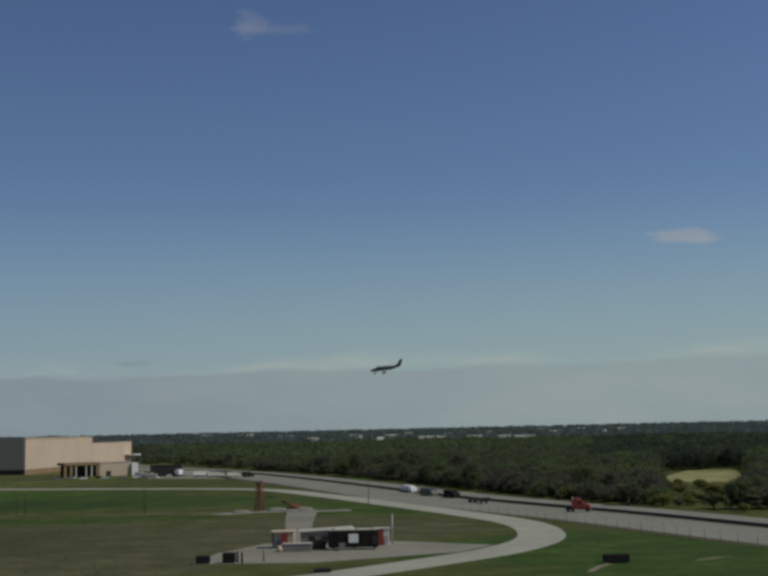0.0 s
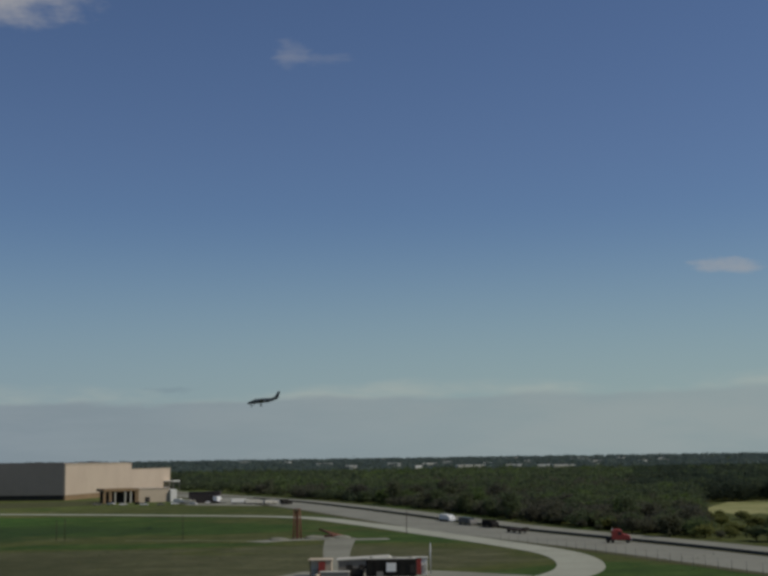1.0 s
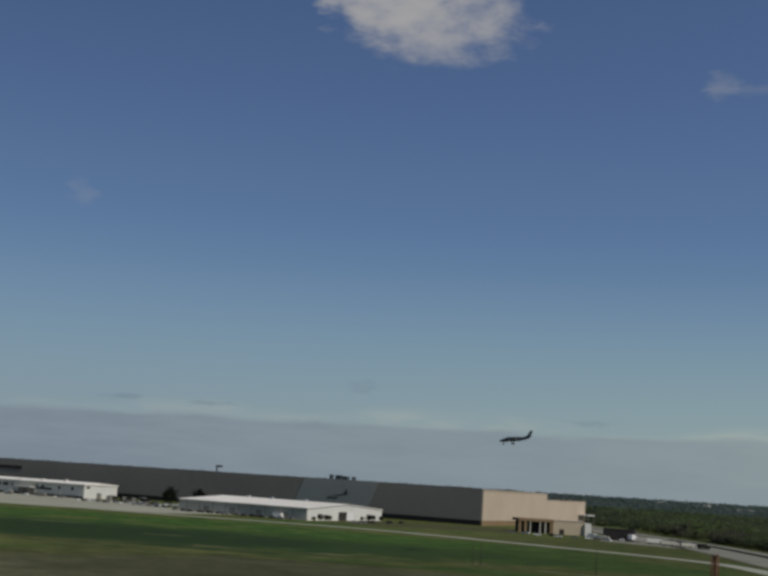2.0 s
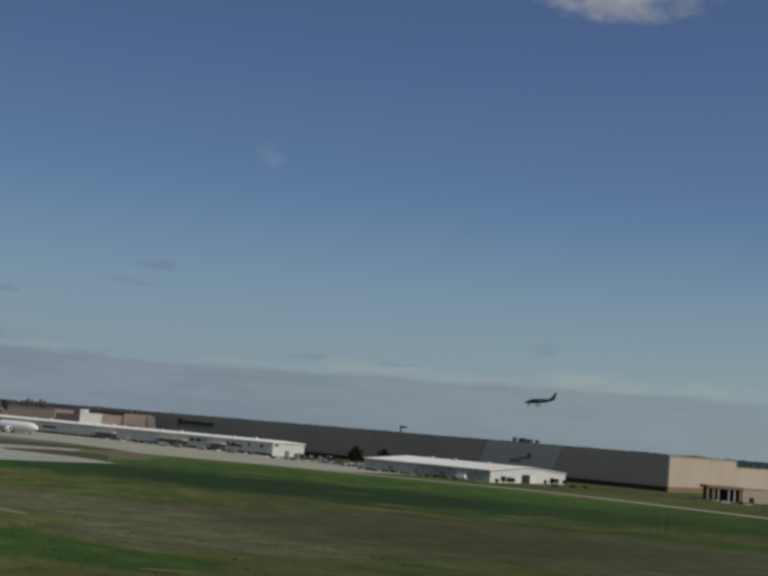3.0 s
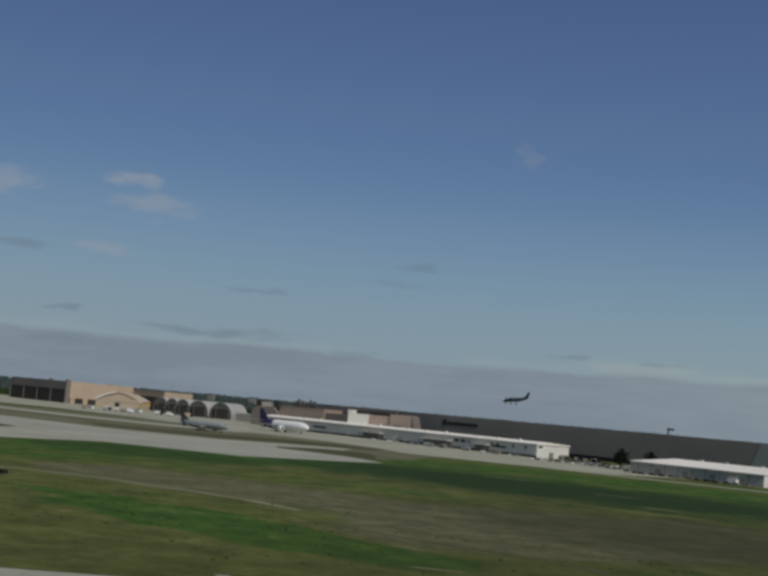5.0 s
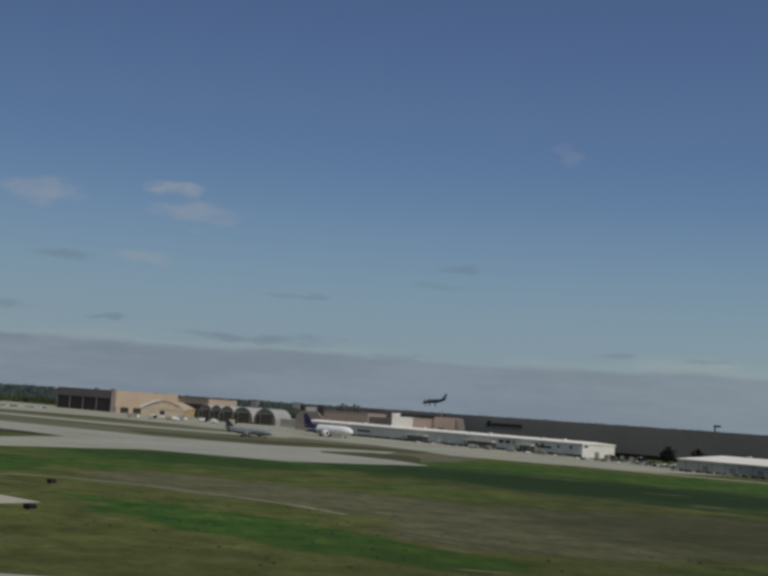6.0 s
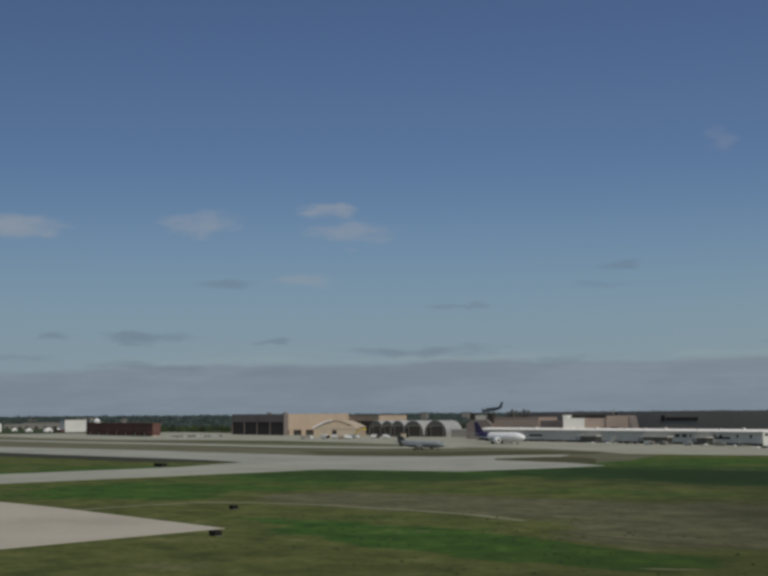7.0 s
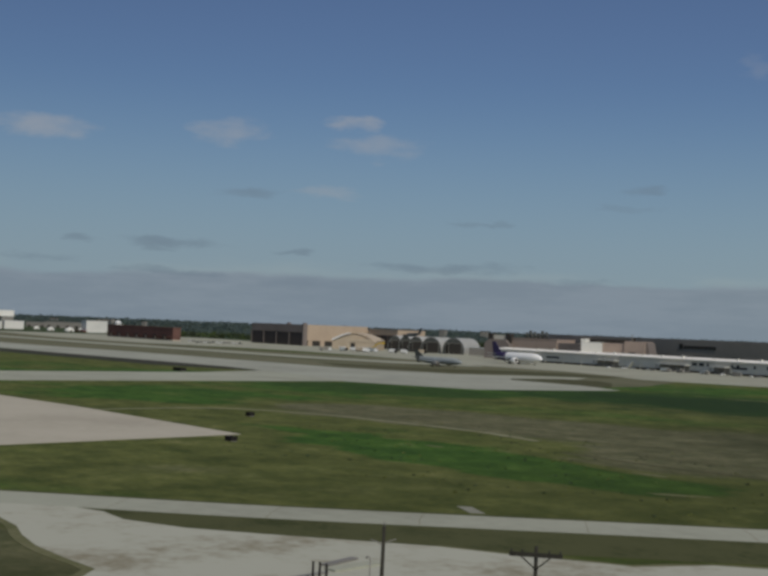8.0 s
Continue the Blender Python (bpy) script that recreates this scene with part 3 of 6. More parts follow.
structure("turf_wedge", slab([(-495, 500), (-493, 541), (-470, 545), (-450, 532), (-411, 486), (-440, 484), (-480, 487)], -0.2, 0.085), SCORCH, "dark turf wedge beside the taxiway", "turf")
structure("turf_strip", slab([(-700, 520), (-620, 552), (-602, 589), (-569, 622), (-522, 628), (-502, 590), (-532, 562), (-549, 522), (-575, 508), (-640, 494)], -0.2, 0.045), SCORCH, "dark turf strip before the apron", "turf")
structure("taxiway_link", slab([(-545, 500), (-530, 544), (-507, 577), (-489, 549), (-489, 505), (-510, 490)], -0.2, 0.06), CONCRETE, "pale concrete link from the runway to the apron", "taxiway")
# long strip of darker grey-brown ground along the runway's near edge
structure("turf_tongue", slab([(-562, 384), (-614, 392), (-723, 386), (-885, 377), (-1250, 366), (-1250, 345), (-885, 342), (-776, 345), (-690, 352), (-630, 352), (-585, 368)], -0.2, 0.085), DARK_GROUND, "dark grey-brown ground beside the taxiway", "turf")


def make_scuff(x, y, long, wide, turn):
    """A ragged bare spot in the turf."""
    rng = random.Random(int(x * 7 + y))
    a = radians(turn)
    long, wide, pts = long * 0.7, wide * 0.5, []
    for k in range(26):
        q = 6.283 * k / 26
        u, v = long / 2 * math.cos(q) * rng.uniform(0.7, 1.2), wide / 2 * math.sin(q) * rng.uniform(0.4, 1.3)
        pts.append((x + u * math.cos(a) - v * math.sin(a), y + u * math.sin(a) + v * math.cos(a)))
    structure("bare_patch", slab(pts, -0.1, 0.02), BARE, "pale bare patch worn into the turf", "patch")


for spot in ((-248, 438, 26, 9, 20), (-205, 392, 22, 8, 10), (-165, 405, 24, 8, 15), (-316, 286, 20, 5, 0), (-212, 221, 14, 4, -20), (-120, 416, 26, 7, 10), (-78, 410, 20, 8, 5), (-119, 423, 14, 6, 0), (16, 336, 16, 5, 30), (-320, 470, 40, 10, 10), (-380, 500, 36, 9, 15), (60, 240, 16, 5, 40), (-150, 188, 12, 5, 10), (-128, 168, 14, 5, 40), (-205, 185, 8, 4, 0)):
    make_scuff(*spot)
structure("kerb", strip([(-103.9, 80), (-104.2, 83.5), (-104.6, 87)], 1.7, 0.32), CONCRETE, "low pale concrete slab in the lot", "slab")
structure("kerb_dark", strip([(-106.2, 81), (-107, 83.5), (-107.9, 86.4)], 0.9, 0.3), GREY_PAINT, "weathered grey beam lying in the lot", "slab")
structure("kerb_low", strip([(-101.5, 71), (-102.5, 75), (-103.2, 79)], 0.7, 0.25), GREY_PAINT, "weathered grey beam lying in the lot", "slab")


def make_joints():
    """Worn cross joints on the perimeter road."""
    rng = random.Random(21)
    line = smooth_line(LOOP[7:18], 9.0)
    road = bpy.data.objects["road_loop"]
    for i in range(1, len(line) - 1, 2):
        d = (line[i + 1] - line[i - 1]).normalized()
        n = Vector((-d.y, d.x, 0))
        bm = strip([tuple((line[i] + n * 5.3).to_2d()), tuple((line[i] + d * rng.uniform(-0.3, 0.3)).to_2d()), tuple((line[i] - n * 5.3 + d * rng.uniform(-0.5, 0.5)).to_2d())], 0.09, 0.076, 0.02, step=3.0)
        part("joint", bm, DIRT, road)


make_joints()


# ---- buildings ----
def gable_shed(m, w, d, eave, ridge, walls, side, roof, label, category="building", name="warehouse", over=0.6):
    """A shed: w east to west, d north to south, ridge along x."""
    t = thing(name, m, label, category)
    hw, hd = w / 2, d / 2
    part("wall", box(-hw, hw, -hd, -hd + 0.4, 0, eave), side, t)
    part("wall", box(-hw, hw, hd - 0.4, hd, 0, eave), side, t)
    for s in (-1, 1):
        bm = bmesh.new()
        a = [(s * hw, -hd + 0.41, 0), (s * hw, hd - 0.41, 0), (s * hw, hd - 0.41, eave), (s * hw, 0, ridge - 0.2), (s * hw, -hd + 0.41, eave)]
        b = [(x - s * 0.4, y, z) for x, y, z in a]
        va, vb = [bm.verts.new(p) for p in a], [bm.verts.new(p) for p in b]
        bm.faces.new(va), bm.faces.new(vb[::-1])
        for i in range(5):
            bm.faces.new((va[i], vb[i], vb[(i + 1) % 5], va[(i + 1) % 5]))
        bmesh.ops.recalc_face_normals(bm, faces=bm.faces[:])
        part("gable_wall", bm, walls, t)
    for s in (-1, 1):
        bm = bmesh.new()
        pts = [(0, ridge), (s * (hd + over), eave - 0.1), (s * (hd + over), eave + 0.35), (0, ridge + 0.4)]
        a = [bm.verts.new((-hw - over, y, z)) for y, z in pts]
        b = [bm.verts.new((hw + over, y, z)) for y, z in pts]
        bm.faces.new(a), bm.faces.new(b[::-1])
        for i in range(4):
            bm.faces.new((a[i], b[i], b[(i + 1) % 4], a[(i + 1) % 4]))
        bmesh.ops.recalc_face_normals(bm, faces=bm.faces[:])
        part("roof", bm, roof, t)
    return t


def along(p, east, north):
    """A point east and north of p on the grid."""
    a = radians(GRID)
    return (p[0] + east * math.cos(a) - north * math.sin(a), p[1] + east * math.sin(a) + north * math.cos(a))


def grid_pose(p, z=0.0):
    return pose(p[0], p[1], z, 0, 0, GRID)


FACTORY = (-240, 852)  # south-east corner


def make_factory():
    t = thing("factory", grid_pose(FACTORY), "very long dark grey factory with a tan end wall", "factory")
    length, depth, h = 640, 222, 25.1
    part("long_wall", box(-length, -1.0, 0, 1.2, 3.4, h), DARK_WALL, t, "dark grey ribbed cladding")
    part("plinth", box(-length, -1.0, 0.3, 1.1, 0, 3.4), BASE_DARK, t, "black band along the foot")
    part("end_wall", box(-1.0, 0.2, 0, 128, 3.4, 23.5), TAN, t, "sunlit tan panels")
    part("end_wall", box(-1.0, 0.2, 128.02, depth, 3.4, 19.2), TAN, t, "lower tan wing")
    part("end_plinth", box(-1.0, 0.0, 0.2, depth, 0, 3.4), BROWN, t, "brown base course")
    part("roof", box(-length, -1.1, 1.3, 127, h - 1.6, h - 0.6), DARK_WALL, t)
    part("roof", box(-length, -1.1, 127.1, depth, 18.0, 19.0), DARK_WALL, t)
    # the slanting blue-grey field
    bm = prism([(-141, h + 0.05), (-80, h + 0.05), (-90, 3.4), (-151, 3.4)], -0.25, -0.01)
    field = part("painted_field", bm, PANEL_BLUE, t, "slanting blue-grey field of cladding")
    bm = prism([(-106, 11.2), (-93.5, 13.0), (-91, 15.6), (-90.2, 17.4), (-89.2, 17.4), (-89.6, 14.6), (-87.5, 13.4), (-90, 12.6), (-96, 11.6)], -0.35, -0.26)
    emblem = part("emblem", bm, BASE_DARK, field, "dark winged emblem")
    emblem.scale, emblem.location = (0.85, 1, 0.85), (-29.5, 0, 3.7)
    bm = box(-121.5, -113.0, -0.35, -0.26, 9.6, 10.6)
    part("lettering", bm, BASE_DARK, field, "dark bar of lettering").location.z = 1.6
    part("lettering", box(-455, -450.6, -0.3, -0.01, 16.4, 21.4), BASE_DARK, t, "dark block of a sign")
    for i in range(9):
        x0 = -449.6 + i * 4.1
        part("lettering", box(x0, x0 + 3.6, -0.3, -0.01, 17.0, 19.8), BASE_DARK, t, "dark block of a sign")
    # vertical seams
    for i in range(1, 40):
        x = -i * 16.0
        part("seam", box(x - 0.1, x + 0.1, -0.05, -0.01, 3.4, h - 0.2), DARK_WALL, t)
    for x, w, hh in ((-106, 0.7, 2.4), (-112.4, 1.8, 2.4), (-118.2, 2.2, 3.0), (-124.6, 0.7, 3.2)):
        part("roof_unit", box(x - w, x + w, 8, 12, h - 0.6, h + hh), DARK_JET, t)
    part("roof_unit", box(-223.4, -222.6, 5, 5.8, h - 0.6, h + 3.4), BASE_DARK, t)
    part("roof_unit", box(-224, -218, 5, 5.8, h + 3.4, h + 4.9), BASE_DARK, t)
    # tan end: coping, joints
    for k in range(1, 12):
        y = k * 37.0
        if y < depth:
            part("panel_joint", box(0.2, 0.23, y - 0.1, y + 0.1, 3.4, 23.3 if y < 128 else 19.0), SAND, t)
    part("canopy", box(0.3, 9.0, 204, 221, 8.2, 9.0), WHITE_WALL, t, "pale canopy at the corner")
    for y in (205, 220):
        part("canopy_post", box(8.2, 8.7, y - 0.25, y + 0.25, 0, 8.2), GREY_PAINT, t)
    part("coping", box(-1.1, 0.5, -0.1, 128, 23.52, 24.0), SAND, t)
    part("coping", box(-1.1, 0.5, 128.02, depth, 19.22, 19.6), SAND, t)
    return t


make_factory()


def make_portico():
    """The low entrance block before the tan end wall."""
    p = at_yaw(12.6, 812)
    t = thing("entrance_block", pose(p.x, p.y, 0, 0, 0, 28), "low tan entrance block with dark open bays", "building")
    part("canopy", box(-23, -1, -4, 14, 7.0, 8.6), BROWN, t, "brown flat canopy")
    for x, w, mt in ((-22.2, 0.8, BROWN), (-18.6, 0.8, BROWN), (-15.6, 0.35, GREY_WALL), (-9.4, 0.35, GREY_WALL), (-6.0, 0.4, GREY_WALL), (-2.2, 1.1, BROWN)):
        part("column", box(x - w, x + w, -3.6, -2.6, 0, 7.0), mt, t)
    part("rear_wall", box(-23, -1, 4, 5, 0, 7.0), BASE_DARK, t)
    part("wing", box(-0.9, 18.5, -3, 14, 0, 8.2), SAND, t, "tan side wing")
    part("wing_roof", box(-1.2, 18.8, -3.3, 14.3, 8.2, 8.7), TAN, t)
    part("white_bay", box(18.6, 22.6, -5, 10, 0, 7.6), WHITE_WALL, t, "white end bay")
    part("door", box(3, 6, -3.15, -3.0, 0, 3.2), BASE_DARK, t)
    return t


make_portico()


def make_warehouse():
    c = (-304, 701)
    mid = along(c, -46, 48.5)
    t = gable_shed(grid_pose(mid), 92, 97, 7.0, 9.8, WHITE_WALL, GREY_WALL, WHITE_ROOF, "low white warehouse with a broad pale gable roof")
    part("door", box(46.02, 46.3, -10, 0, 0, 5.2), BASE_DARK, t, "dark open doorway")
    part("door", box(46.02, 46.35, 0.2, 9, 0, 5.0), WHITE, t, "white sliding door")
    for i in range(9):
        x = -40 + i * 9.5
        part("downpipe", box(x, x + 0.35, -48.8, -48.52, 0, 6.8), GREY_PAINT, t)
        if i % 2:
            part("door", box(x + 3, x + 7, -48.7, -48.52, 0, 4.0), GREY_PAINT, t)
    part("window", box(-46, 46, -48.6, -48.52, 5.2, 5.5), GREY_PAINT, t)
    part("meter_box", box(24, 30, -51.5, -48.75, 0, 3.0), WHITE, t, "white box against the side")
    for x, y in ((-8, -2), (16, 0), (-30, 5)):
        part("roof_vent", box(x - 1.2, x + 1.2, y - 1.2, y + 1.2, 9.2, 11.2), STEEL, t)
    return t


make_warehouse()


def make_terminal():
    c = (-519, 795)
    t = thing("terminal", grid_pose(c), "long low pale grey terminal with a white roof edge", "terminal")
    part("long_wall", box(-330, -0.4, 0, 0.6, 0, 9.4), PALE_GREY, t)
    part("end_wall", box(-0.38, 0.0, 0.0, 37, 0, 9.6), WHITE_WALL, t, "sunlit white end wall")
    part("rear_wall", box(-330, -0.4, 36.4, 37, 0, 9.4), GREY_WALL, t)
    bm = bmesh.new()
    prof = [(-0.8, 9.5), (-0.8, 10.1), (14, 11.5), (38, 10.2), (38, 9.5)]
    a, e = [bm.verts.new((-331, y, z)) for y, z in prof], [bm.verts.new((0.6, y, z)) for y, z in prof]
    bm.faces.new(a), bm.faces.new(e[::-1])
    for i in range(5):
        bm.faces.new((a[i], e[i], e[(i + 1) % 5], a[(i + 1) % 5]))
    bmesh.ops.recalc_face_normals(bm, faces=bm.faces[:])
    part("roof", bm, WHITE_ROOF, t, "white low-pitched roof")
    part("foot_band", box(-330, -0.5, -0.12, -0.02, 0, 1.6), BASE_DARK, t)
    for i in range(14):
        x = -326 + i * 23.5
        if i % 3 == 0:
            part("window_band", box(x, x + 8 + (i % 5) * 3, -0.1, -0.02, 4.4, 6.0), GLASS, t)
        part("pier", box(x - 1.5, x - 0.9, -0.25, -0.02, 0, 9.4), PALE_GREY, t)
    for x, w in ((-296, 30), (-190, 26), (-118, 32), (-62, 16)):
        part("loading_bay", box(x + 0.5, x + w - 0.5, -0.3, -0.13, 0.4, 5.0), GREY_PAINT, t, "shaded grey loading bay")
        part("canopy", box(x, x + w, -5.5, -0.32, 5.2, 5.9), PALE_GREY, t, "pale grey flat canopy")
        for q in (x + 0.8, x + w / 2, x + w - 1.2):
            part("canopy_post", box(q, q + 0.4, -5.2, -4.8, 0, 5.2), GREY_PAINT, t)
    for x, w in ((-84, 5), (-77, 5), (-69.5, 2.2), (-46, 2.6), (-40, 2.6), (-24, 2.6), (-12, 2.2)):
        part("window", box(x, x + w, -0.12, -0.02, 5.4, 7.6), GLASS, t)
    part("stair", prism([(-150, 0), (-143, 5.6), (-141.4, 5.6), (-147, 0)], -7.5, -4.5), WHITE_WALL, t, "white boarding stair")
    part("duct", box(-330, -0.6, -0.45, -0.32, 7.9, 8.3), GREY_WALL, t)
    for i in range(12):
        x = -310 + i * 26 + (i * 7) % 11
        part("roof_vent", box(x, x + 1.6, 6, 8, 10.4, 11.4 + (i % 3) * 0.5), WHITE_WALL, t)
    part("door", box(0.02, 0.2, 14, 19, 0, 4.2), GREY_PAINT, t)
    part("window", box(0.02, 0.2, 2, 6, 7.2, 8.6), GLASS, t)
    return t


make_terminal()


def make_tan_block():
    """The tan blocks standing behind the terminal."""
    p = at_yaw(40.2, 1122)
    t = thing("office_block", pose(p.x, p.y, 0, 0, 0, GRID + 26), "tan and white block with a dark flat roof", "building")
    part("white_wing", box(-30, -10.5, 0, 18, 0, 19.6), WHITE_WALL, t, "white wing")
    part("parapet", box(-30.2, -26, -0.2, 18, 19.62, 22.4), WHITE_WALL, t)
    part("middle", box(-10.4, 9.9, 0.6, 18, 0, 19.4), PINK, t)
    part("setback", box(-25, 10, 8, 20, 19.62, 22.6), BASE_DARK, t, "dark set-back storey")
    part("tall_wing", box(10, 28, -1, 20, 0, 21.6), PINK, t, "taller tan wing")
    part("side_wing", prism([(28.1, 0), (28.1, 21.0), (29.6, 21.0), (34.5, 0)], 2, 20), MAROON, t, "dark sloping end")
    part("door", box(14, 20, -1.3, -1.02, 9.0, 12.2), BASE_DARK, t)
    part("mast", box(14.6, 15.2, 4, 4.6, 21.6, 27.5), GREY_PAINT, t)
    part("roof_unit", box(13, 16, 8, 11, 21.6, 24.4), BASE_DARK, t)
    q = at_yaw(43.8, 1225)
    t = thing("office_block", pose(q.x, q.y, 0, 0, 0, GRID + 14), "low pink-tan block behind the terminal", "building")
    part("body", box(-29, 29, 0, 30, 0, 19.8), PINK, t)
    part("roof", box(-29.4, 29.4, -0.4, 30.4, 19.8, 20.5), PINK, t)
    for k in range(6):
        x = -9.5 + k * 4.6
        part("stack", tube([(x, 5, 20.4), (x, 5, 26.0 + (k * 5) % 3)], [1.5, 1.4], 10), HANGAR_FRONT, t, "dark upright stack")
    part("stack_frame", box(-12, 16, 4.7, 5.3, 22.4, 22.9), HANGAR_FRONT, t)
    part("dark_bay", box(29.5, 56, 2, 30, 0, 17.5), MAROON, t)
    q = at_yaw(45.35, 1240)
    t = thing("brown_hall", pose(q.x, q.y, 0, 0, 0, GRID + 20), "dark brown hall with two dark roof towers", "building")
    part("body", prism([(-14, 0), (-14, 14), (-9, 18.4), (9, 18.4), (14, 14), (14, 0)], 0, 26), MAROON, t)
    for x in (-9.5, 10.5):
        part("tower", box(x - 2.8, x + 2.8, 4, 10, 12, 24.4), BASE_DARK, t, "dark roof tower")
    part("penthouse", box(-6.6, 7.6, 5, 14, 18.0, 22.6), GREY_WALL, t, "pale penthouse")


make_tan_block()


def make_big_hangar():
    t = thing("hangar", grid_pose((-1246, 905)), "large hangar with dark doors and a sunlit tan side", "hangar")
    h = 25.6
    part("fascia", box(-136, 0, 0, 1.5, 16.0, h), MAROON, t, "grey-brown fascia over the doors")
    for i in range(4):
        x = -136 + i * 33.6
        part("door", box(x + 0.6, x + 33.0, 0.5, 1.3, 0, 16.0), HANGAR_DARK, t, "dark sliding hangar door")
        part("jamb", box(x - 0.8, x + 0.5, -0.2, 1.3, 0, 16.0), MAROON, t)
    part("side_wall", box(-1.2, 0.4, 1.6, 91, 6.5, h), TAN_WARM, t, "sunlit tan side wall")
    part("corner_pier", box(-1.4, 0.8, -0.3, 5.5, 0, h + 0.3), MAROON, t)
    for i in range(5):
        y = 7 + i * 17
        part("side_pier", box(-1.2, 0.4, y, y + 6, 0, 6.4), TAN_WARM, t)
        part("side_door", box(-1.0, 0.0, y + 6.1, y + 16.9, 0, 6.4), BASE_DARK, t)
    part("roof", box(-136, -1.3, 1.6, 91, h - 1.2, h - 0.4), MAROON, t)
    part("rear_wing", box(-120, -1, 91.2, 145, 0, 21.5), TAN_WARM, t, "lower rear wing")
    part("rear_wing_roof", box(-121, 0, 91.2, 146, 21.5, 22.2), MAROON, t)
    for x in (-60, -20):
        part("roof_unit", box(x, x + 4, 10, 14, h - 0.4, h + 2.0), MAROON, t)
    # tan rear block running east
    t = thing("hangar", grid_pose((-1140, 985)), "tan hangar behind the barrel roofs", "hangar")
    part("wall", box(-92, -29, 0, 40, 0, 23.2), TAN_WARM, t)
    part("roof", box(-92.4, -28.6, -0.4, 40.4, 23.2, 23.9), MAROON, t)
    for k in range(3):
        part("door", box(-90 + k * 20, -71 + k * 20, -0.3, -0.02, 0, 16.5), HANGAR_DARK, t, "dark open hangar door")


make_big_hangar()


def arc(w, h, base, n=14):
    """A shallow arch outline of (x, z)."""
    return [(-w, 0)] + [(-w + 2 * w * i / n, base + (h - base) * math.sin(math.pi * i / n)) for i in range(n + 1)] + [(w, 0)]


def make_yellow_hangar():
    p = at_yaw(51.6, 1420)
    t = thing("hangar", pose(p.x, p.y, 0, 0, 0, 36), "sand-coloured hangar with a low curved roof", "hangar")
    part("body", prism(arc(24, 17.4, 9.4), -12, 30), SAND, t)
    part("roof", prism([(x * 1.04, z + 0.7) for x, z in arc(24, 17.8, 9.6)[1:-1]] + [(x * 1.0, z - 0.1) for x, z in arc(24, 17.8, 9.6)[1:-1]][::-1], -13, 31), SAND, t)
    part("roof_edge", prism([(x * 1.05, z + 1.2) for x, z in arc(24, 17.8, 9.6)[1:8]] + [(x * 1.0, z - 0.1) for x, z in arc(24, 17.8, 9.6)[1:8]][::-1], -13.6, -13.1), WHITE, t, "white curved verge")
    part("annex", box(-6, 27, -24, -12.1, 0, 8.5), SAND, t)
    part("annex_roof", prism([(-7, 8.5), (28, 8.5), (24, 12), (-3, 12)], -24.4, -12.2), SAND, t)
    part("door", box(0, 5, -24.3, -24.02, 0, 7.5), BASE_DARK, t)
    part("door", box(9, 25, -24.3, -24.02, 0, 1.2), BASE_DARK, t)


make_yellow_hangar()


def make_arches():
    rows = [(47.27, 1364, 12.6), (48.27, 1384, 12.0), (48.95, 1402, 9.5), (49.42, 1416, 8.5), (49.9, 1430, 9.0)]
    for yaw, d, w in rows:
        p = at_yaw(yaw, d)
        t = thing("barrel_hangar", pose(p.x, p.y, 0, 0, 0, 23.5), "barrel-roofed hangar with a dark arched front", "hangar", "row of barrel hangars")
        h, n = 17.3, 16
        outer = [(-w, 0)] + [(w * -math.cos(math.pi * i / n), 4.5 + (h - 4.5) * math.sin(math.pi * i / n)) for i in range(n + 1)] + [(w, 0)]
        inner = [(x * 0.99, z * 0.99) for x, z in outer]
        part("shell", prism(outer + inner[::-1], 0, 44), BARREL, t, "pale barrel roof")
        part("front", prism([(x * 0.985, z * 0.985) for x, z in outer], 0.06, 0.7), HANGAR_FRONT, t, "grey-green arched front")
        part("opening", box(-w * 0.38, w * 0.72, -0.05, 0.04, 0, 11.5), BASE_DARK, t, "dark open doorway")
        part("lintel", box(-w * 0.8, w * 0.8, -0.1, 0.04, 11.6, 12.1), GREY_PAINT, t)
        for q in (-0.75, -0.42, 0.75):
            part("mullion", box(q * w - 0.2, q * w + 0.2, -0.12, 0.04, 0, 11.6), GREY_PAINT, t)
        part("rear", prism([(x * 0.94, z * 0.96) for x, z in outer], 42, 42.6), GREY_WALL, t)
        part("door_leaf", box(-w * 0.73, -w * 0.44, -0.3, 0.0, 0, 9.5), BLACK, t)
        for q in (9, 20, 31):
            part("roof_rib", prism([(x * 1.006, z * 1.006) for x, z in outer[1:-1]] + [(x * 0.995, z * 0.995) for x, z in outer[1:-1]][::-1], q, q + 0.35), GREY_WALL, t)
    p = at_yaw(46.25, 1345)
    t = thing("lean_to", pose(p.x, p.y, 0, 0, 0, 23.5), "low grey lean-to beside the barrel hangar", "building")
    part("body", box(-8, 9, 0, 30, 0, 7.5), GREY_PAINT, t)
    part("roof", box(-8.4, 9.4, -0.4, 30.4, 7.5, 8.2), BARREL, t)


make_arches()


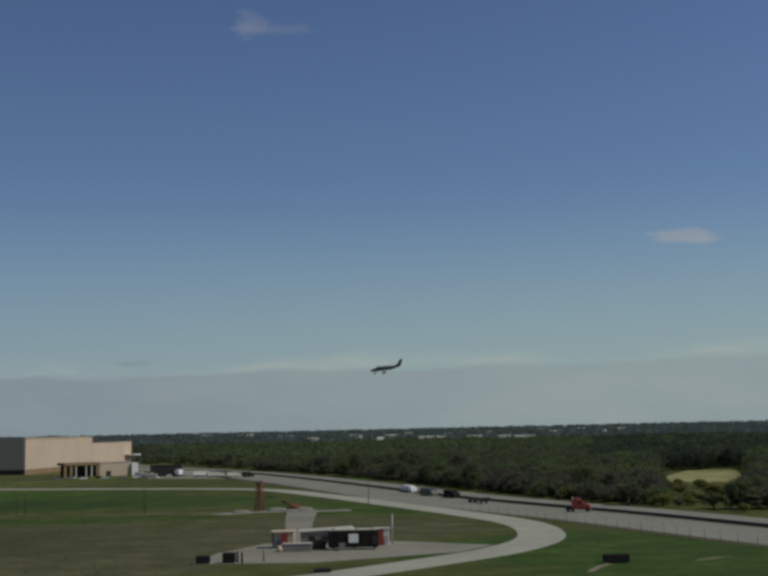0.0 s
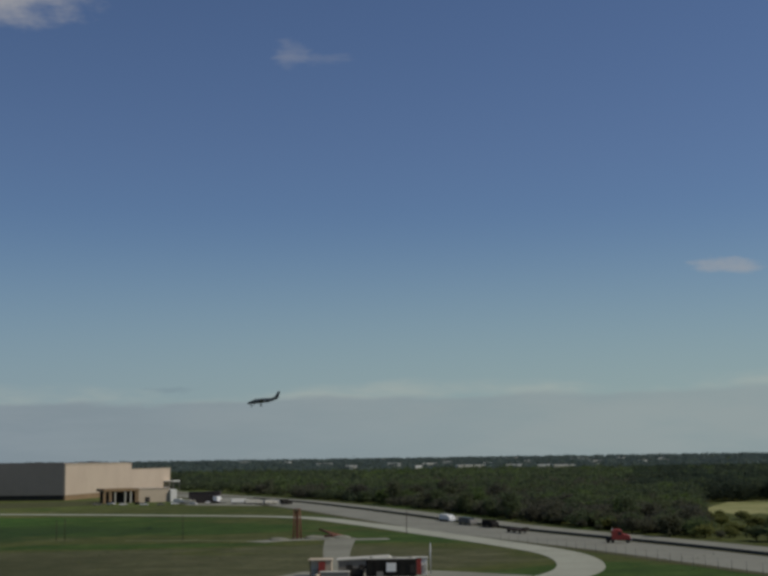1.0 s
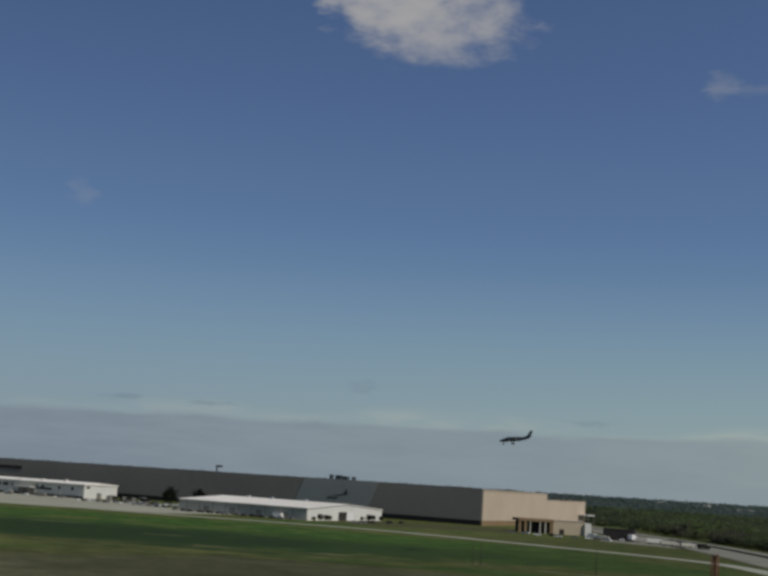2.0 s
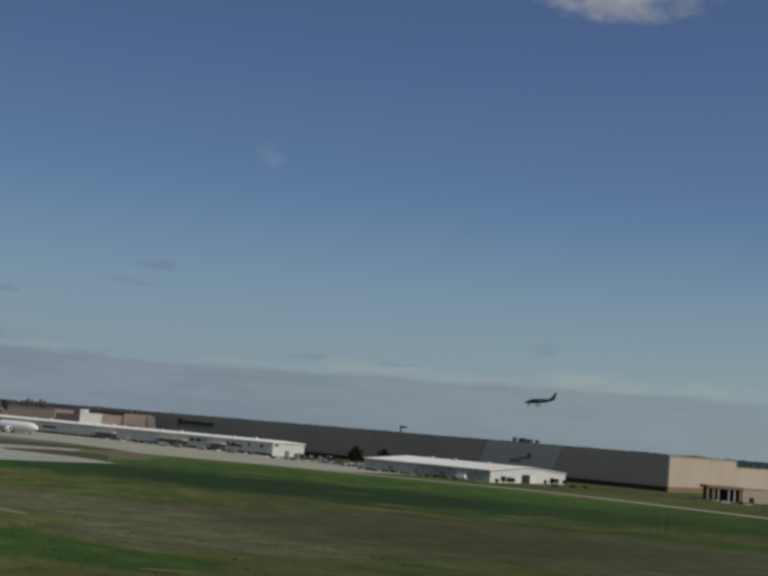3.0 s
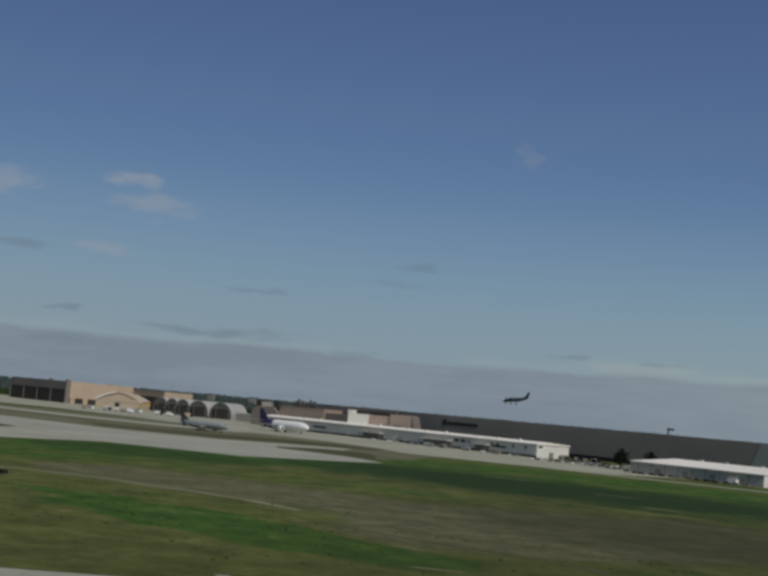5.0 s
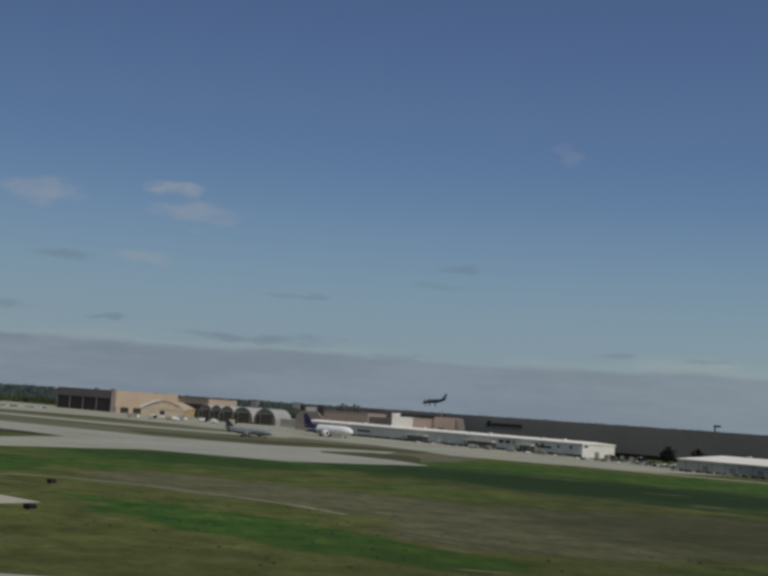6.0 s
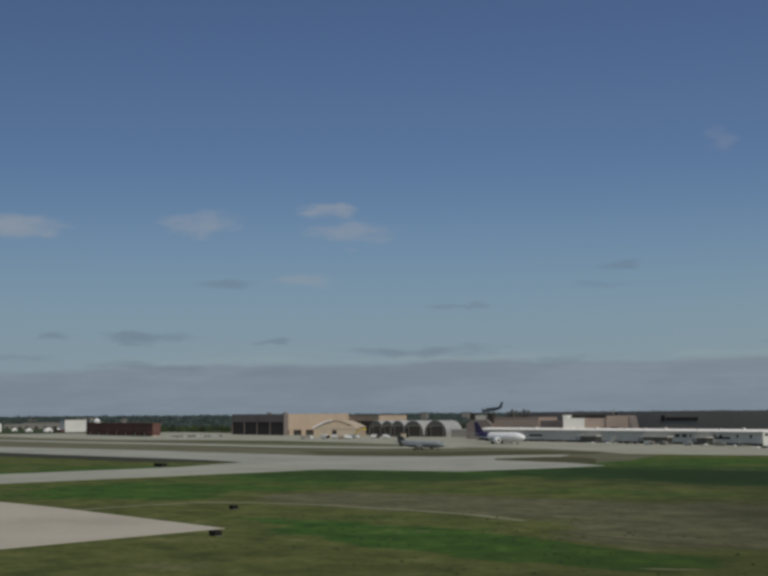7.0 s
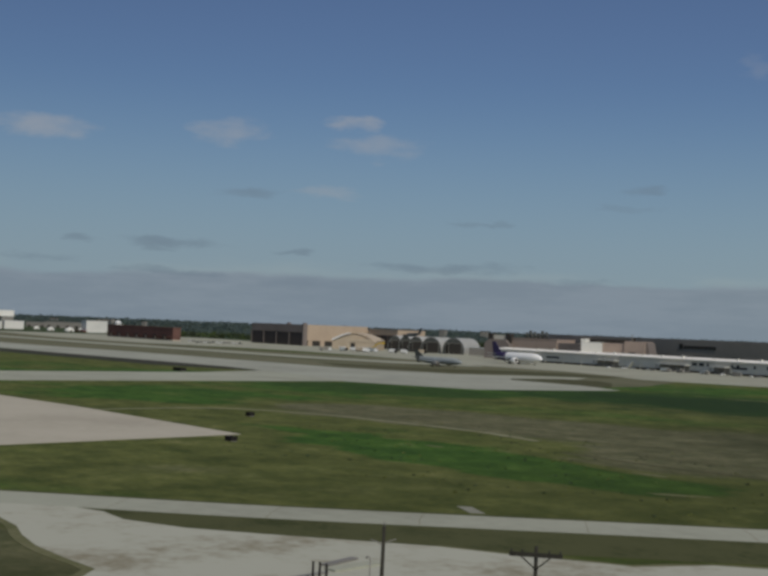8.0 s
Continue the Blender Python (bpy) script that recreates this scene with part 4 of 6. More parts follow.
def make_red_block():
    t = thing("storehouse", grid_pose((-1327, 782)), "long red-brown flat storehouse", "building")
    part("body", box(-236, -18, 0, 10, 1.2, 15.4), RED_BRICK, t)
    part("foot", box(-236, -17.9, -0.2, 10, 0, 1.2), TAN, t)
    part("roof", box(-236.5, -17.5, -0.5, 10.5, 15.4, 16.2), RED_BRICK, t)
    for i in range(7):
        x = -230 + i * 30
        part("door", box(x, x + 12, -0.25, -0.02, 1.2, 7.0), HANGAR_DARK, t)
        part("canopy_post", box(x + 15, x + 16, -3.5, -2.5, 0, 4.8), TAN, t)
    part("canopy", box(-232, -22, -4, -0.6, 4.8, 5.4), RED_BRICK, t)
    p = at_yaw(63.5, 2080)
    t = thing("storehouse", grid_pose((p.x, p.y)), "tall pale box-shaped storehouse", "building")
    part("body", box(-22, 0, 0, 35, 0, 19.3), WHITE_WALL, t)
    part("roof", box(-22.5, 0.4, -0.5, 35.4, 19.3, 19.9), GREY_PAINT, t)
    part("skirt", box(-40, 2, -6, -0.1, 0, 4.0), RED_BRICK, t)
    p = at_yaw(62.15, 2150)
    t = thing("radar_hut", grid_pose((p.x, p.y)), "small white domed hut behind the storehouse", "hut")
    part("body", box(-5, 5, -5, 5, 0, 15.5), WHITE_WALL, t)
    part("dome", tube([(0, 0, 15.5), (0, 0, 18), (0, 0, 20.0), (0, 0, 20.8)], [5.2, 4.8, 3.2, 0.5], 14), WHITE, t)
    p = at_yaw(67.4, 2250)
    t = thing("office_block", grid_pose((p.x, p.y)), "white office block with a raised upper storey", "building")
    part("upper_storey", box(-60, 30, 0, 26, 21, 31.0), WHITE_WALL, t)
    part("rear_wing", box(32, 66, 0, 32, 0, 14), WHITE_WALL, t)
    part("core", box(-50, 30, 5, 25, 0, 20), GREY_PAINT, t)
    part("lower_wing", box(-60, 70, -30, -5, 0, 13), WHITE_WALL, t)
    part("lower_roof", box(-60.5, 70.5, -30.5, -4.9, 13, 13.8), GREY_PAINT, t)


make_red_block()


def make_small_left():
    """White tents and a grey hall on the far side of the airfield."""
    for yaw, d, w, h in ((65.0, 2150, 12, 6.5), (64.2, 2100, 15, 7.5), (65.6, 2250, 10, 6.5), (63.75, 2250, 8, 5)):
        p = at_yaw(yaw, d)
        t = thing("tent", grid_pose((p.x, p.y)), "small white round-topped tent on the airfield", "tent")
        part("cover", tube([(0, 0, -0.2), (0, 0, h * 0.45), (0, 0, h * 0.8), (0, 0, h)], [w * 0.55, w * 0.52, w * 0.3, 0.4], 14), WHITE_WALL, t)
        part("door", box(w * 0.5, w * 0.57, -1.4, 1.4, 0, h * 0.4), GREY_PAINT, t)
    for yaw, d, w, h, mat in ((64.5, 2500, 70, 13, GREY_PAINT), (65.5, 2550, 50, 11, GREY_PAINT)):
        p = at_yaw(yaw, d)
        t = thing("airfield_hall", pose(p.x, p.y, 0, 0, 0, 50), "pale grey flat-roofed airfield hall", "building")
        part("wall", box(-w / 2, w / 2, 0, w / 3, 0, h), mat, t)
        part("roof", box(-w / 2 - 0.4, w / 2 + 0.4, -0.4, w / 3 + 0.4, h, h + 0.6), GREY_PAINT, t)
        for k in range(4):
            x = -w / 2 + (k + 0.5) * w / 4
            part("door", box(x - 3, x + 3, -0.3, -0.02, 0, h * 0.5), BASE_DARK, t)


make_small_left()


def make_town():
    """Pale roofs of the far town among the trees."""
    rng = random.Random(11)
    spots = [(3.3, 2500, 40), (0.3, 2350, 26), (-2.0, 2330, 95), (-3.9, 2330, 50), (-6.1, 2150, 70), (-5.2, 2240, 40), (-4.55, 3200, 110), (-3.7, 4300, 120), (-8.5, 3500, 60), (2.0, 4400, 60), (-1.0, 3300, 80), (-7.4, 3000, 60), (1.4, 3000, 60), (-9.5, 2900, 40), (-0.2, 2800, 60), (4.5, 3100, 70), (-6.8, 3600, 90), (-10.4, 3300, 60), (6.2, 3600, 60), (-2.8, 2900, 50), (8.0, 3900, 60)]
    for yaw, d, w in spots:
        p = at_yaw(yaw, d)
        g = land_height(p.x, p.y)
        h = 9.0 if d < 2600 else rng.uniform(6.5, 8.5)
        w *= 0.55
        t = thing("town_building", pose(p.x, p.y, g - 0.2, 0, 0, rng.uniform(14, 28)), "far pale flat-roofed town building among trees", "building", "far town")
        part("wall", box(-w / 2, w / 2, 0, w * 0.18, 0, h), WHITE_WALL if rng.random() < 0.5 else GREY_WALL, t)
        part("roof", box(-w / 2 - 0.5, w / 2 + 0.5, -0.5, w * 0.18 + 0.5, h, h + 0.9), WHITE_ROOF, t)


make_town()


def make_skyline():
    """Small far blocks on the skyline."""
    rng = random.Random(31)
    for k in range(16):
        yaw = rng.choice((rng.uniform(42.5, 48.5), rng.uniform(60.5, 66), rng.uniform(13, 17)))
        p = at_yaw(yaw, rng.uniform(2700, 3300))
        g, w = land_height(p.x, p.y), rng.uniform(7, 16)
        h = (rng.uniform(23.5, 26.5) if yaw < 55 else rng.uniform(18, 21.5)) - g
        t = thing("tower_block", pose(p.x, p.y, g - 0.2, 0, 0, rng.uniform(0, 40)), "far grey tower block on the skyline", "building", "far skyline")
        part("wall", box(-w / 2, w / 2, -w / 2, w / 2, 0, h), GREY_PAINT, t)
        part("roof", box(-w / 2 - 0.4, w / 2 + 0.4, -w / 2 - 0.4, w / 2 + 0.4, h, h + 1), BASE_DARK, t)


make_skyline()


# ---- trees ----
def ico():
    """An octahedron."""
    v = np.array([(1, 0, 0), (-1, 0, 0), (0, 1, 0), (0, -1, 0), (0, 0, 1), (0, 0, -1)], float)
    f = np.array([(0, 2, 4), (2, 1, 4), (1, 3, 4), (3, 0, 4), (2, 0, 5), (1, 2, 5), (3, 1, 5), (0, 3, 5)])
    return v, f


ICO_V, ICO_F = ico()


def clumps(name, centres, radii, mat, rng, flat=0.8, loose=True):
    """One mesh of many small uneven leaf clumps."""
    n = len(centres)
    v = ICO_V[None] * (1 + rng.uniform(-0.42, 0.42, (n, len(ICO_V), 1)))
    a = rng.uniform(0, 6.28, n)
    c, s = np.cos(a)[:, None], np.sin(a)[:, None]
    v = np.stack([v[..., 0] * c - v[..., 1] * s, v[..., 0] * s + v[..., 1] * c, v[..., 2] * flat], -1)
    if loose:  # single sprays of leaves, at all angles, strewn about the clump
        k = len(ICO_F)
        mid = rng.normal(size=(n, k, 1, 3)) * 0.62
        tri = rng.normal(size=(n, k, 3, 3))
        tri -= tri.mean(2, keepdims=True)
        v = (mid + tri * 0.52).reshape(n, k * 3, 3) * (1, 1, flat)
    v = v * np.asarray(radii)[:, None, None] + np.asarray(centres)[:, None]
    f = np.arange(v.shape[0] * v.shape[1]) if loose else ICO_F[None] + (np.arange(n) * len(ICO_V))[:, None, None]
    me = bpy.data.meshes.new(name)
    v, f = v.reshape(-1, 3), f.reshape(-1, 3)
    me.vertices.add(len(v)), me.loops.add(len(f) * 3), me.polygons.add(len(f))
    me.vertices.foreach_set("co", v.ravel())
    me.loops.foreach_set("vertex_index", f.ravel())
    me.polygons.foreach_set("loop_start", np.arange(0, len(f) * 3, 3))
    me.polygons.foreach_set("use_smooth", np.ones(len(f), bool))
    me.update(calc_edges=True)
    me.materials.append(mat)
    return me


def crown_points(rng, n, r, h0, h1):
    """Clump places in an uneven crown between two heights."""
    d = rng.normal(size=(n, 3))
    d /= np.linalg.norm(d, axis=1)[:, None]
    d *= rng.uniform(0.45, 1.0, (n, 1))
    lobes = 1 + 0.25 * np.sin(np.arctan2(d[:, 1], d[:, 0]) * 3 + rng.uniform(0, 6))
    return np.stack([d[:, 0] * r * lobes, d[:, 1] * r * lobes, (h0 + h1) / 2 + d[:, 2] * (h1 - h0) / 2], -1)


def make_tree(m, seed, height, spread, label="broad leafy tree in spring leaf", leaves=None):
    rng = np.random.default_rng(seed)
    t = thing("tree", m, label, "tree", "trees beside the highway")
    bm = tube([(0, 0, -0.3), (0.1, 0, height * 0.25), (0.2, 0.1, height * 0.6), (0.1, 0.2, height * 0.85)], [0.38, 0.3, 0.17, 0.05], 8)
    for k in range(6):
        a = k * 1.05 + seed
        z = height * (0.28 + 0.08 * k)
        tube([(0.1, 0, z), (math.cos(a) * spread * 0.4, math.sin(a) * spread * 0.4, z + height * 0.12), (math.cos(a) * spread * 0.75, math.sin(a) * spread * 0.75, z + height * 0.2)], [0.14, 0.09, 0.03], 5, bm)
    part("trunk", bm, BARK, t)
    pts = crown_points(rng, 240, spread, height * 0.16, height)
    ob = new("crown", clumps("crown", pts, rng.uniform(0.45, 0.95, len(pts)), leaves or LEAF, rng))
    ob.parent = t
    return t


def hwy_right(x, y):
    """Metres to the far side of the highway's centre line."""
    best = None
    for (ax, ay), (bx, by) in zip(HWY, HWY[1:]):
        dx, dy = bx - ax, by - ay
        s = min(max(((x - ax) * dx + (y - ay) * dy) / (dx * dx + dy * dy), 0), 1)
        px, py = x - ax - dx * s, y - ay - dy * s
        dist = math.hypot(px, py)
        side = dx * py - dy * px
        if best is None or dist < abs(best):
            best = dist if side < 0 else -dist
    return best


def in_glade(x, y):
    """The pale meadow among the trees."""
    return 11.7 < math.degrees(math.atan2(x, y)) < 15.7 and 385 < math.hypot(x, y) < 690


def make_woods():
    rng = np.random.default_rng(5)
    # single trees along the highway
    kinds = [make_tree(pose(0, 0, -200), 20 + i, 8.5 + i * 1.2, 3.8 + 0.4 * i, "broad leafy tree in spring leaf" if i % 2 else "grey-brown tree still almost bare", LEAF if i % 2 else LEAF_BARE) for i in range(5)]
    spots = []
    while len(spots) < 130:
        y = rng.uniform(250, 900)
        x = np.interp(y, [205, 310, 492, 690, 850], [112, 69, 4, -54, -100]) + rng.uniform(34, 80)
        if hwy_right(x, y) > 37 and not in_glade(x, y) and all((x - a) ** 2 + (y - b) ** 2 > 30 for a, b in spots):
            spots.append((x, y))
    for i, (x, y) in enumerate(spots):
        s = rng.uniform(0.55, 1.0)
        m = pose(x, y, 0, 0, 0, rng.uniform(0, 360))
        if i < 5:
            kinds[i].matrix_basis = m
        else:
            copy_thing(kinds[i % 5], m).scale = (s, s, s * rng.uniform(0.85, 1.15))
    # low scrub in and before the meadow
    for k in range(26):
        p = at_yaw(rng.uniform(-15.2, -11.9), rng.uniform(400, 535))
        s = rng.uniform(0.22, 0.42)
        if k == 0:
            bush = make_tree(pose(p.x, p.y, 0), 44, 9.5, 4.4, "low yellow-green bush at the meadow edge")
            next(c for c in bush.children if c.name.startswith("crown")).data.materials[0] = LEAF_PALE
            bush.scale = (s * 1.5, s * 1.5, s)
        else:
            copy_thing(bush, pose(p.x, p.y, 0, 0, 0, rng.uniform(0, 360))).scale = (s * 1.7, s * 1.7, s)
    for k in range(46):
        y = rng.uniform(235, 620)
        x = np.interp(y, [205, 310, 492, 690, 850], [112, 69, 4, -54, -100]) + rng.uniform(33, 48)
        if hwy_right(x, y) > 36.5:
            s = rng.uniform(0.2, 0.42)
            copy_thing(bush if k % 4 == 0 else kinds[k % 5], pose(x, y, 0, 0, 0, rng.uniform(0, 360))).scale = (s * 1.6, s * 1.6, s)
    # the wood behind, past counting
    stands = {k: ([], []) for k in ("leafy", "bare", "dark")}
    fc, fr = [], []
    for d, lo, hi, count in ((640, 380, 900, 5200), (1400, 900, 2000, 7200), (3400, 2000, 4900, 11000)):
        for _ in range(count):
            d = math.sqrt(rng.uniform(lo * lo, hi * hi))
            yaw = rng.uniform(-22 if d < 2000 else -36, 14 if d < 1600 else 80)
            if yaw > 13.5 and d < (2700 if yaw > 60 else 1750 if yaw < 48 else 1900):
                continue
            p = at_yaw(yaw, d)
            off = hwy_right(p.x, p.y) if d < 1500 else 999
            west = off < -45 and d > 835 and (yaw < 10.4 or d > 1040)
            if (off < 44 and not west) or in_glade(p.x, p.y) or (-11 < yaw < 9 and 2020 < d < 2340 and rng.uniform() < 0.75):
                continue
            g = land_height(p.x, p.y)
            stand = 0.94 + 0.22 * math.sin(p.x * 0.019 + 1.7 * math.sin(p.y * 0.007)) * math.sin(p.y * 0.011 + 0.6)
            h = rng.uniform(7.5, 11.8) * stand * min(1.0, 0.45 + abs(off) / 220) if d < 1900 else rng.uniform(6, 10.5)
            at = np.array((p.x, p.y, g))
            mood = math.sin(p.x * 0.023 + 2.0 * math.sin(p.y * 0.013)) + rng.uniform(-0.7, 0.7)
            kind = "dark" if yaw < -9.0 and d > 690 and rng.uniform() < 0.85 else "bare" if d < 1100 and mood > (0.25 if off < 120 else 0.95) else "leafy"
            cs, rs = stands[kind]
            if d < 900:
                cs.append(crown_points(rng, 84, rng.uniform(3.6, 6.0), h * 0.08, h) + at), rs.append(rng.uniform(0.45, 0.95, 84))
            elif d < 2000:
                cs.append(crown_points(rng, 24, 5.8, h * 0.12, h) + at), rs.append(rng.uniform(1.1, 2.0, 24))
            else:
                fc.append(crown_points(rng, 5, 11.0, h * 0.2, h) + at), fr.append(rng.uniform(3.0, 5.5, 5))
    for kind, mat, label in (("leafy", LEAF, "dense green spring woodland beyond the highway"), ("bare", LEAF_BARE, "grey-brown woodland not yet in leaf"), ("dark", LEAF_DEEP, "dark green woodland behind the meadow")):
        cs, rs = stands[kind]
        ob = new("woods", clumps("woods", np.concatenate(cs), np.concatenate(rs), mat, rng))
        tagged(ob, label, "woods", kind="stuff")
    # the farthest crowns use the leaf colour with haze mixed in
    ob = new("far_woods", clumps("far_woods", np.concatenate(fc), np.concatenate(fr), LEAF_FAR_HAZE, rng, 0.6))
    tagged(ob, "dark far woodland along the horizon, haze painted into its leaves", "woods", kind="stuff")


make_woods()
structure("meadow", slab([tuple(at_yaw(a, q).to_2d()) for a, q in ((-12.2, 560), (-12.1, 620), (-13.0, 690), (-14.9, 720), (-15.3, 640), (-15.1, 545), (-14.2, 560), (-13.4, 545), (-12.9, 566))], -0.2, 0.06), STRAW, "pale straw meadow among the trees", "meadow")


# ---- aircraft ----
def wing_mesh(root, tip, root_chord, tip_chord, thick, bm=None):
    """A tapered wing panel; root and tip are leading-edge points, chords run to -x."""
    bm = bm or bmesh.new()
    rows = []
    for p, c in ((Vector(root), root_chord), (Vector(tip), tip_chord)):
        th = thick * c
        rows.append([bm.verts.new(p + Vector(q)) for q in ((0, 0, 0), (-0.25 * c, 0, th / 2), (-0.6 * c, 0, th * 0.35), (-c, 0, 0), (-0.6 * c, 0, -th * 0.3), (-0.25 * c, 0, -th / 2))])
    for i in range(6):
        bm.faces.new((rows[0][i], rows[0][(i + 1) % 6], rows[1][(i + 1) % 6], rows[1][i]))
    bm.faces.new(rows[0]), bm.faces.new(rows[1][::-1])
    bmesh.ops.recalc_face_normals(bm, faces=bm.faces[:])
    return bm


def fin_mesh(pts, thick):
    """A fin: an outline of (x, z) with a rounded thickness in y."""
    return prism(pts, -thick / 2, thick / 2)


def make_twin():
    """Small twin turboprop, nose to +x, 11.6 m long, gear down."""
    t = thing("propeller_plane", pose(0, 0, 0), "dark twin-engined propeller plane landing with wheels down", "plane")
    part("fuselage", tube([(5.6, 0, -0.25), (5.2, 0, -0.2), (4.2, 0, -0.05), (3.0, 0, 0.12), (2.2, 0, 0.3), (0, 0, 0.3), (-2.2, 0, 0.3), (-4.2, 0, 0.4), (-5.6, 0, 0.55), (-6.2, 0, 0.6)], [0.08, 0.32, 0.55, 0.68, 0.8, 0.84, 0.78, 0.48, 0.2, 0.06], 14), DARK_JET, t)
    part("windscreen", tube([(2.9, 0, 0.55), (2.4, 0, 0.78), (1.9, 0, 0.9)], [0.2, 0.42, 0.3], 10), GLASS, t)
    for s in (-1, 1):
        part("wing", wing_mesh((1.4, s * 0.5, -0.25), (0.7, s * 7.3, 0.35), 2.2, 1.1, 0.13), DARK_JET, t)
        part("tailplane", wing_mesh((-4.4, s * 0.15, 0.8), (-5.0, s * 2.7, 1.0), 1.4, 0.7, 0.1), DARK_JET, t)
        n = part("nacelle", tube([(2.9, s * 2.4, 0.1), (2.6, s * 2.4, 0.08), (1.6, s * 2.4, 0.02), (0, s * 2.4, -0.02), (-1.6, s * 2.4, 0.02)], [0.18, 0.36, 0.46, 0.44, 0.1], 12), DARK_JET, t)
        part("propeller", box(2.92, 3.0, s * 2.4 - 0.1, s * 2.4 + 0.1, -1.1, 1.3), BLACK, n)
        part("propeller", box(2.92, 3.0, s * 2.4 - 1.15, s * 2.4 + 1.15, 0.02, 0.2), BLACK, n)
        leg = part("main_gear", tube([(0.5, s * 2.4, -0.2), (0.45, s * 2.4, -1.3)], [0.11, 0.09], 8), BLACK, t)
        part("wheel", wheel_mesh(0.36, 0.25, at=(0.45, s * 2.4, -1.35)), RUBBER, leg)
    part("fin", fin_mesh([(-3.3, 0.85), (-4.9, 1.35), (-6.2, 3.1), (-7.15, 3.1), (-6.2, 0.7)], 0.2), DARK_JET, t)
    leg = part("nose_gear", tube([(3.9, 0, -0.4), (4.0, 0, -1.3)], [0.09, 0.07], 8), BLACK, t)
    part("wheel", wheel_mesh(0.3, 0.2, at=(4.0, 0, -1.35)), RUBBER, leg)
    for ob in t.children:
        ob.scale = (1.0, 1.0, 1.03)
    return t


twin = make_twin()


def make_jet(name, m, length, label, body, tail, engine, fat=1.0, cone=-13.0, fin_top=13.4):
    """A twin-engined airliner or transport, nose to +x, on its wheels."""
    t = thing(name, m, label, "plane")
    k = length / 47.0
    r = 2.05 * k * fat

    def sc(*p):
        return tuple(v * k for v in p)

    z = 4.2 * k
    part("fuselage", tube([sc(23.5, 0, 3.7), sc(22.9, 0, 3.75), sc(21.5, 0, 3.9), sc(19, 0, 4.1), sc(15, 0, 4.2), sc(0, 0, 4.2), sc(-10, 0, 4.2), sc(-16, 0, 4.7), sc(-21, 0, 5.4), sc(-23.5, 0, 5.7)], [0.2 * k, 0.7 * k * fat, 1.25 * k * fat, 1.75 * k * fat, r, r, r, 1.5 * k * fat, 0.7 * k * fat, 0.15 * k], 18), body, t)
    part("cockpit_window", tube([sc(21.6, 0, 4.75), sc(21.0, 0, 4.95), sc(20.4, 0, 5.1)], [0.5 * k, 0.85 * k, 0.8 * k], 12), GLASS, t)
    for s in (-1, 1):
        part("wing", wing_mesh(sc(6, s * 1.6, 3.2), sc(-5.5, s * 19, 4.7), 8.5 * k, 2.0 * k, 0.12), JET_GREY, t)
        part("tailplane", wing_mesh(sc(-17.0, s * 0.6, 5.8), sc(-21.5, s * 7.6, 6.4), 4.6 * k, 1.8 * k, 0.1), JET_GREY, t)
        e = part("engine", tube([sc(7.2, s * 6.5, 2.3), sc(6.9, s * 6.5, 2.3), sc(4.5, s * 6.5, 2.3), sc(1.8, s * 6.5, 2.4)], [1.35 * k * fat ** 0.5, 1.5 * k * fat ** 0.5, 1.45 * k * fat ** 0.5, 0.75 * k], 16), engine, t)
        part("intake", tube([sc(7.25, s * 6.5, 2.3), sc(7.21, s * 6.5, 2.3)], [1.1 * k, 1.1 * k], 16), BASE_DARK, e)
        part("pylon", box(1.5 * k, 5.5 * k, s * 6.5 * k - 0.2, s * 6.5 * k + 0.2, 3.2 * k, 3.9 * k), JET_GREY, e)
        g = part("main_gear", tube([sc(-2, s * 3.6, 3.2), sc(-2, s * 3.6, 0.8)], [0.25 * k, 0.2 * k], 8), GREY_PAINT, t)
        for dx in (-0.7, 0.7):
            part("wheel", wheel_mesh(0.55 * k, 1.1 * k, at=sc(-2 + dx, s * 3.6, 0.56)), RUBBER, g)
    part("fin", fin_mesh([(-13.5 * k, 5.9 * k), (-20.3 * k, fin_top * k), (-23.6 * k, fin_top * k), (-22.0 * k, 5.6 * k)], 0.5 * k), tail, t)
    if tail is not body:
        part("tail_cone", tube([sc(cone, 0, 4.2 if cone > -11 else 4.42), sc(-10.5, 0, 4.26), sc(-16, 0, 4.7), sc(-21, 0, 5.4), sc(-23.6, 0, 5.7)] if cone > -10.5 else [sc(cone, 0, 4.42), sc(-16, 0, 4.7), sc(-21, 0, 5.4), sc(-23.6, 0, 5.7)], ([2.08 * k * fat] if cone > -10.5 else []) + [(2.07 if cone > -10.5 else 1.92) * k * fat, 1.56 * k * fat, 0.75 * k * fat, 0.17 * k], 18), tail, t)
    g = part("nose_gear", tube([sc(17, 0, 3.0), sc(17, 0, 0.5)], [0.18 * k, 0.15 * k], 8), GREY_PAINT, t)
    part("wheel", wheel_mesh(0.42 * k, 0.8 * k, at=sc(17, 0, 0.43)), RUBBER, g)
    return t


p = at_yaw(44.45, 1045)
make_jet("airliner", pose(p.x, p.y, 0.06, 0, 0, -4), 61, "white cargo airliner with a purple tail parked by the terminal", WHITE, PURPLE, WHITE, 1.45, cone=-7.5)
p = at_yaw(47.95, 880)
make_jet("transport_jet", pose(p.x, p.y, 0.08, 0, 0, 3), 46, "grey transport jet standing beside the runway", JET_GREY, HANGAR_FRONT, GREY_PAINT, 1.2, cone=-19.0, fin_top=11.0)


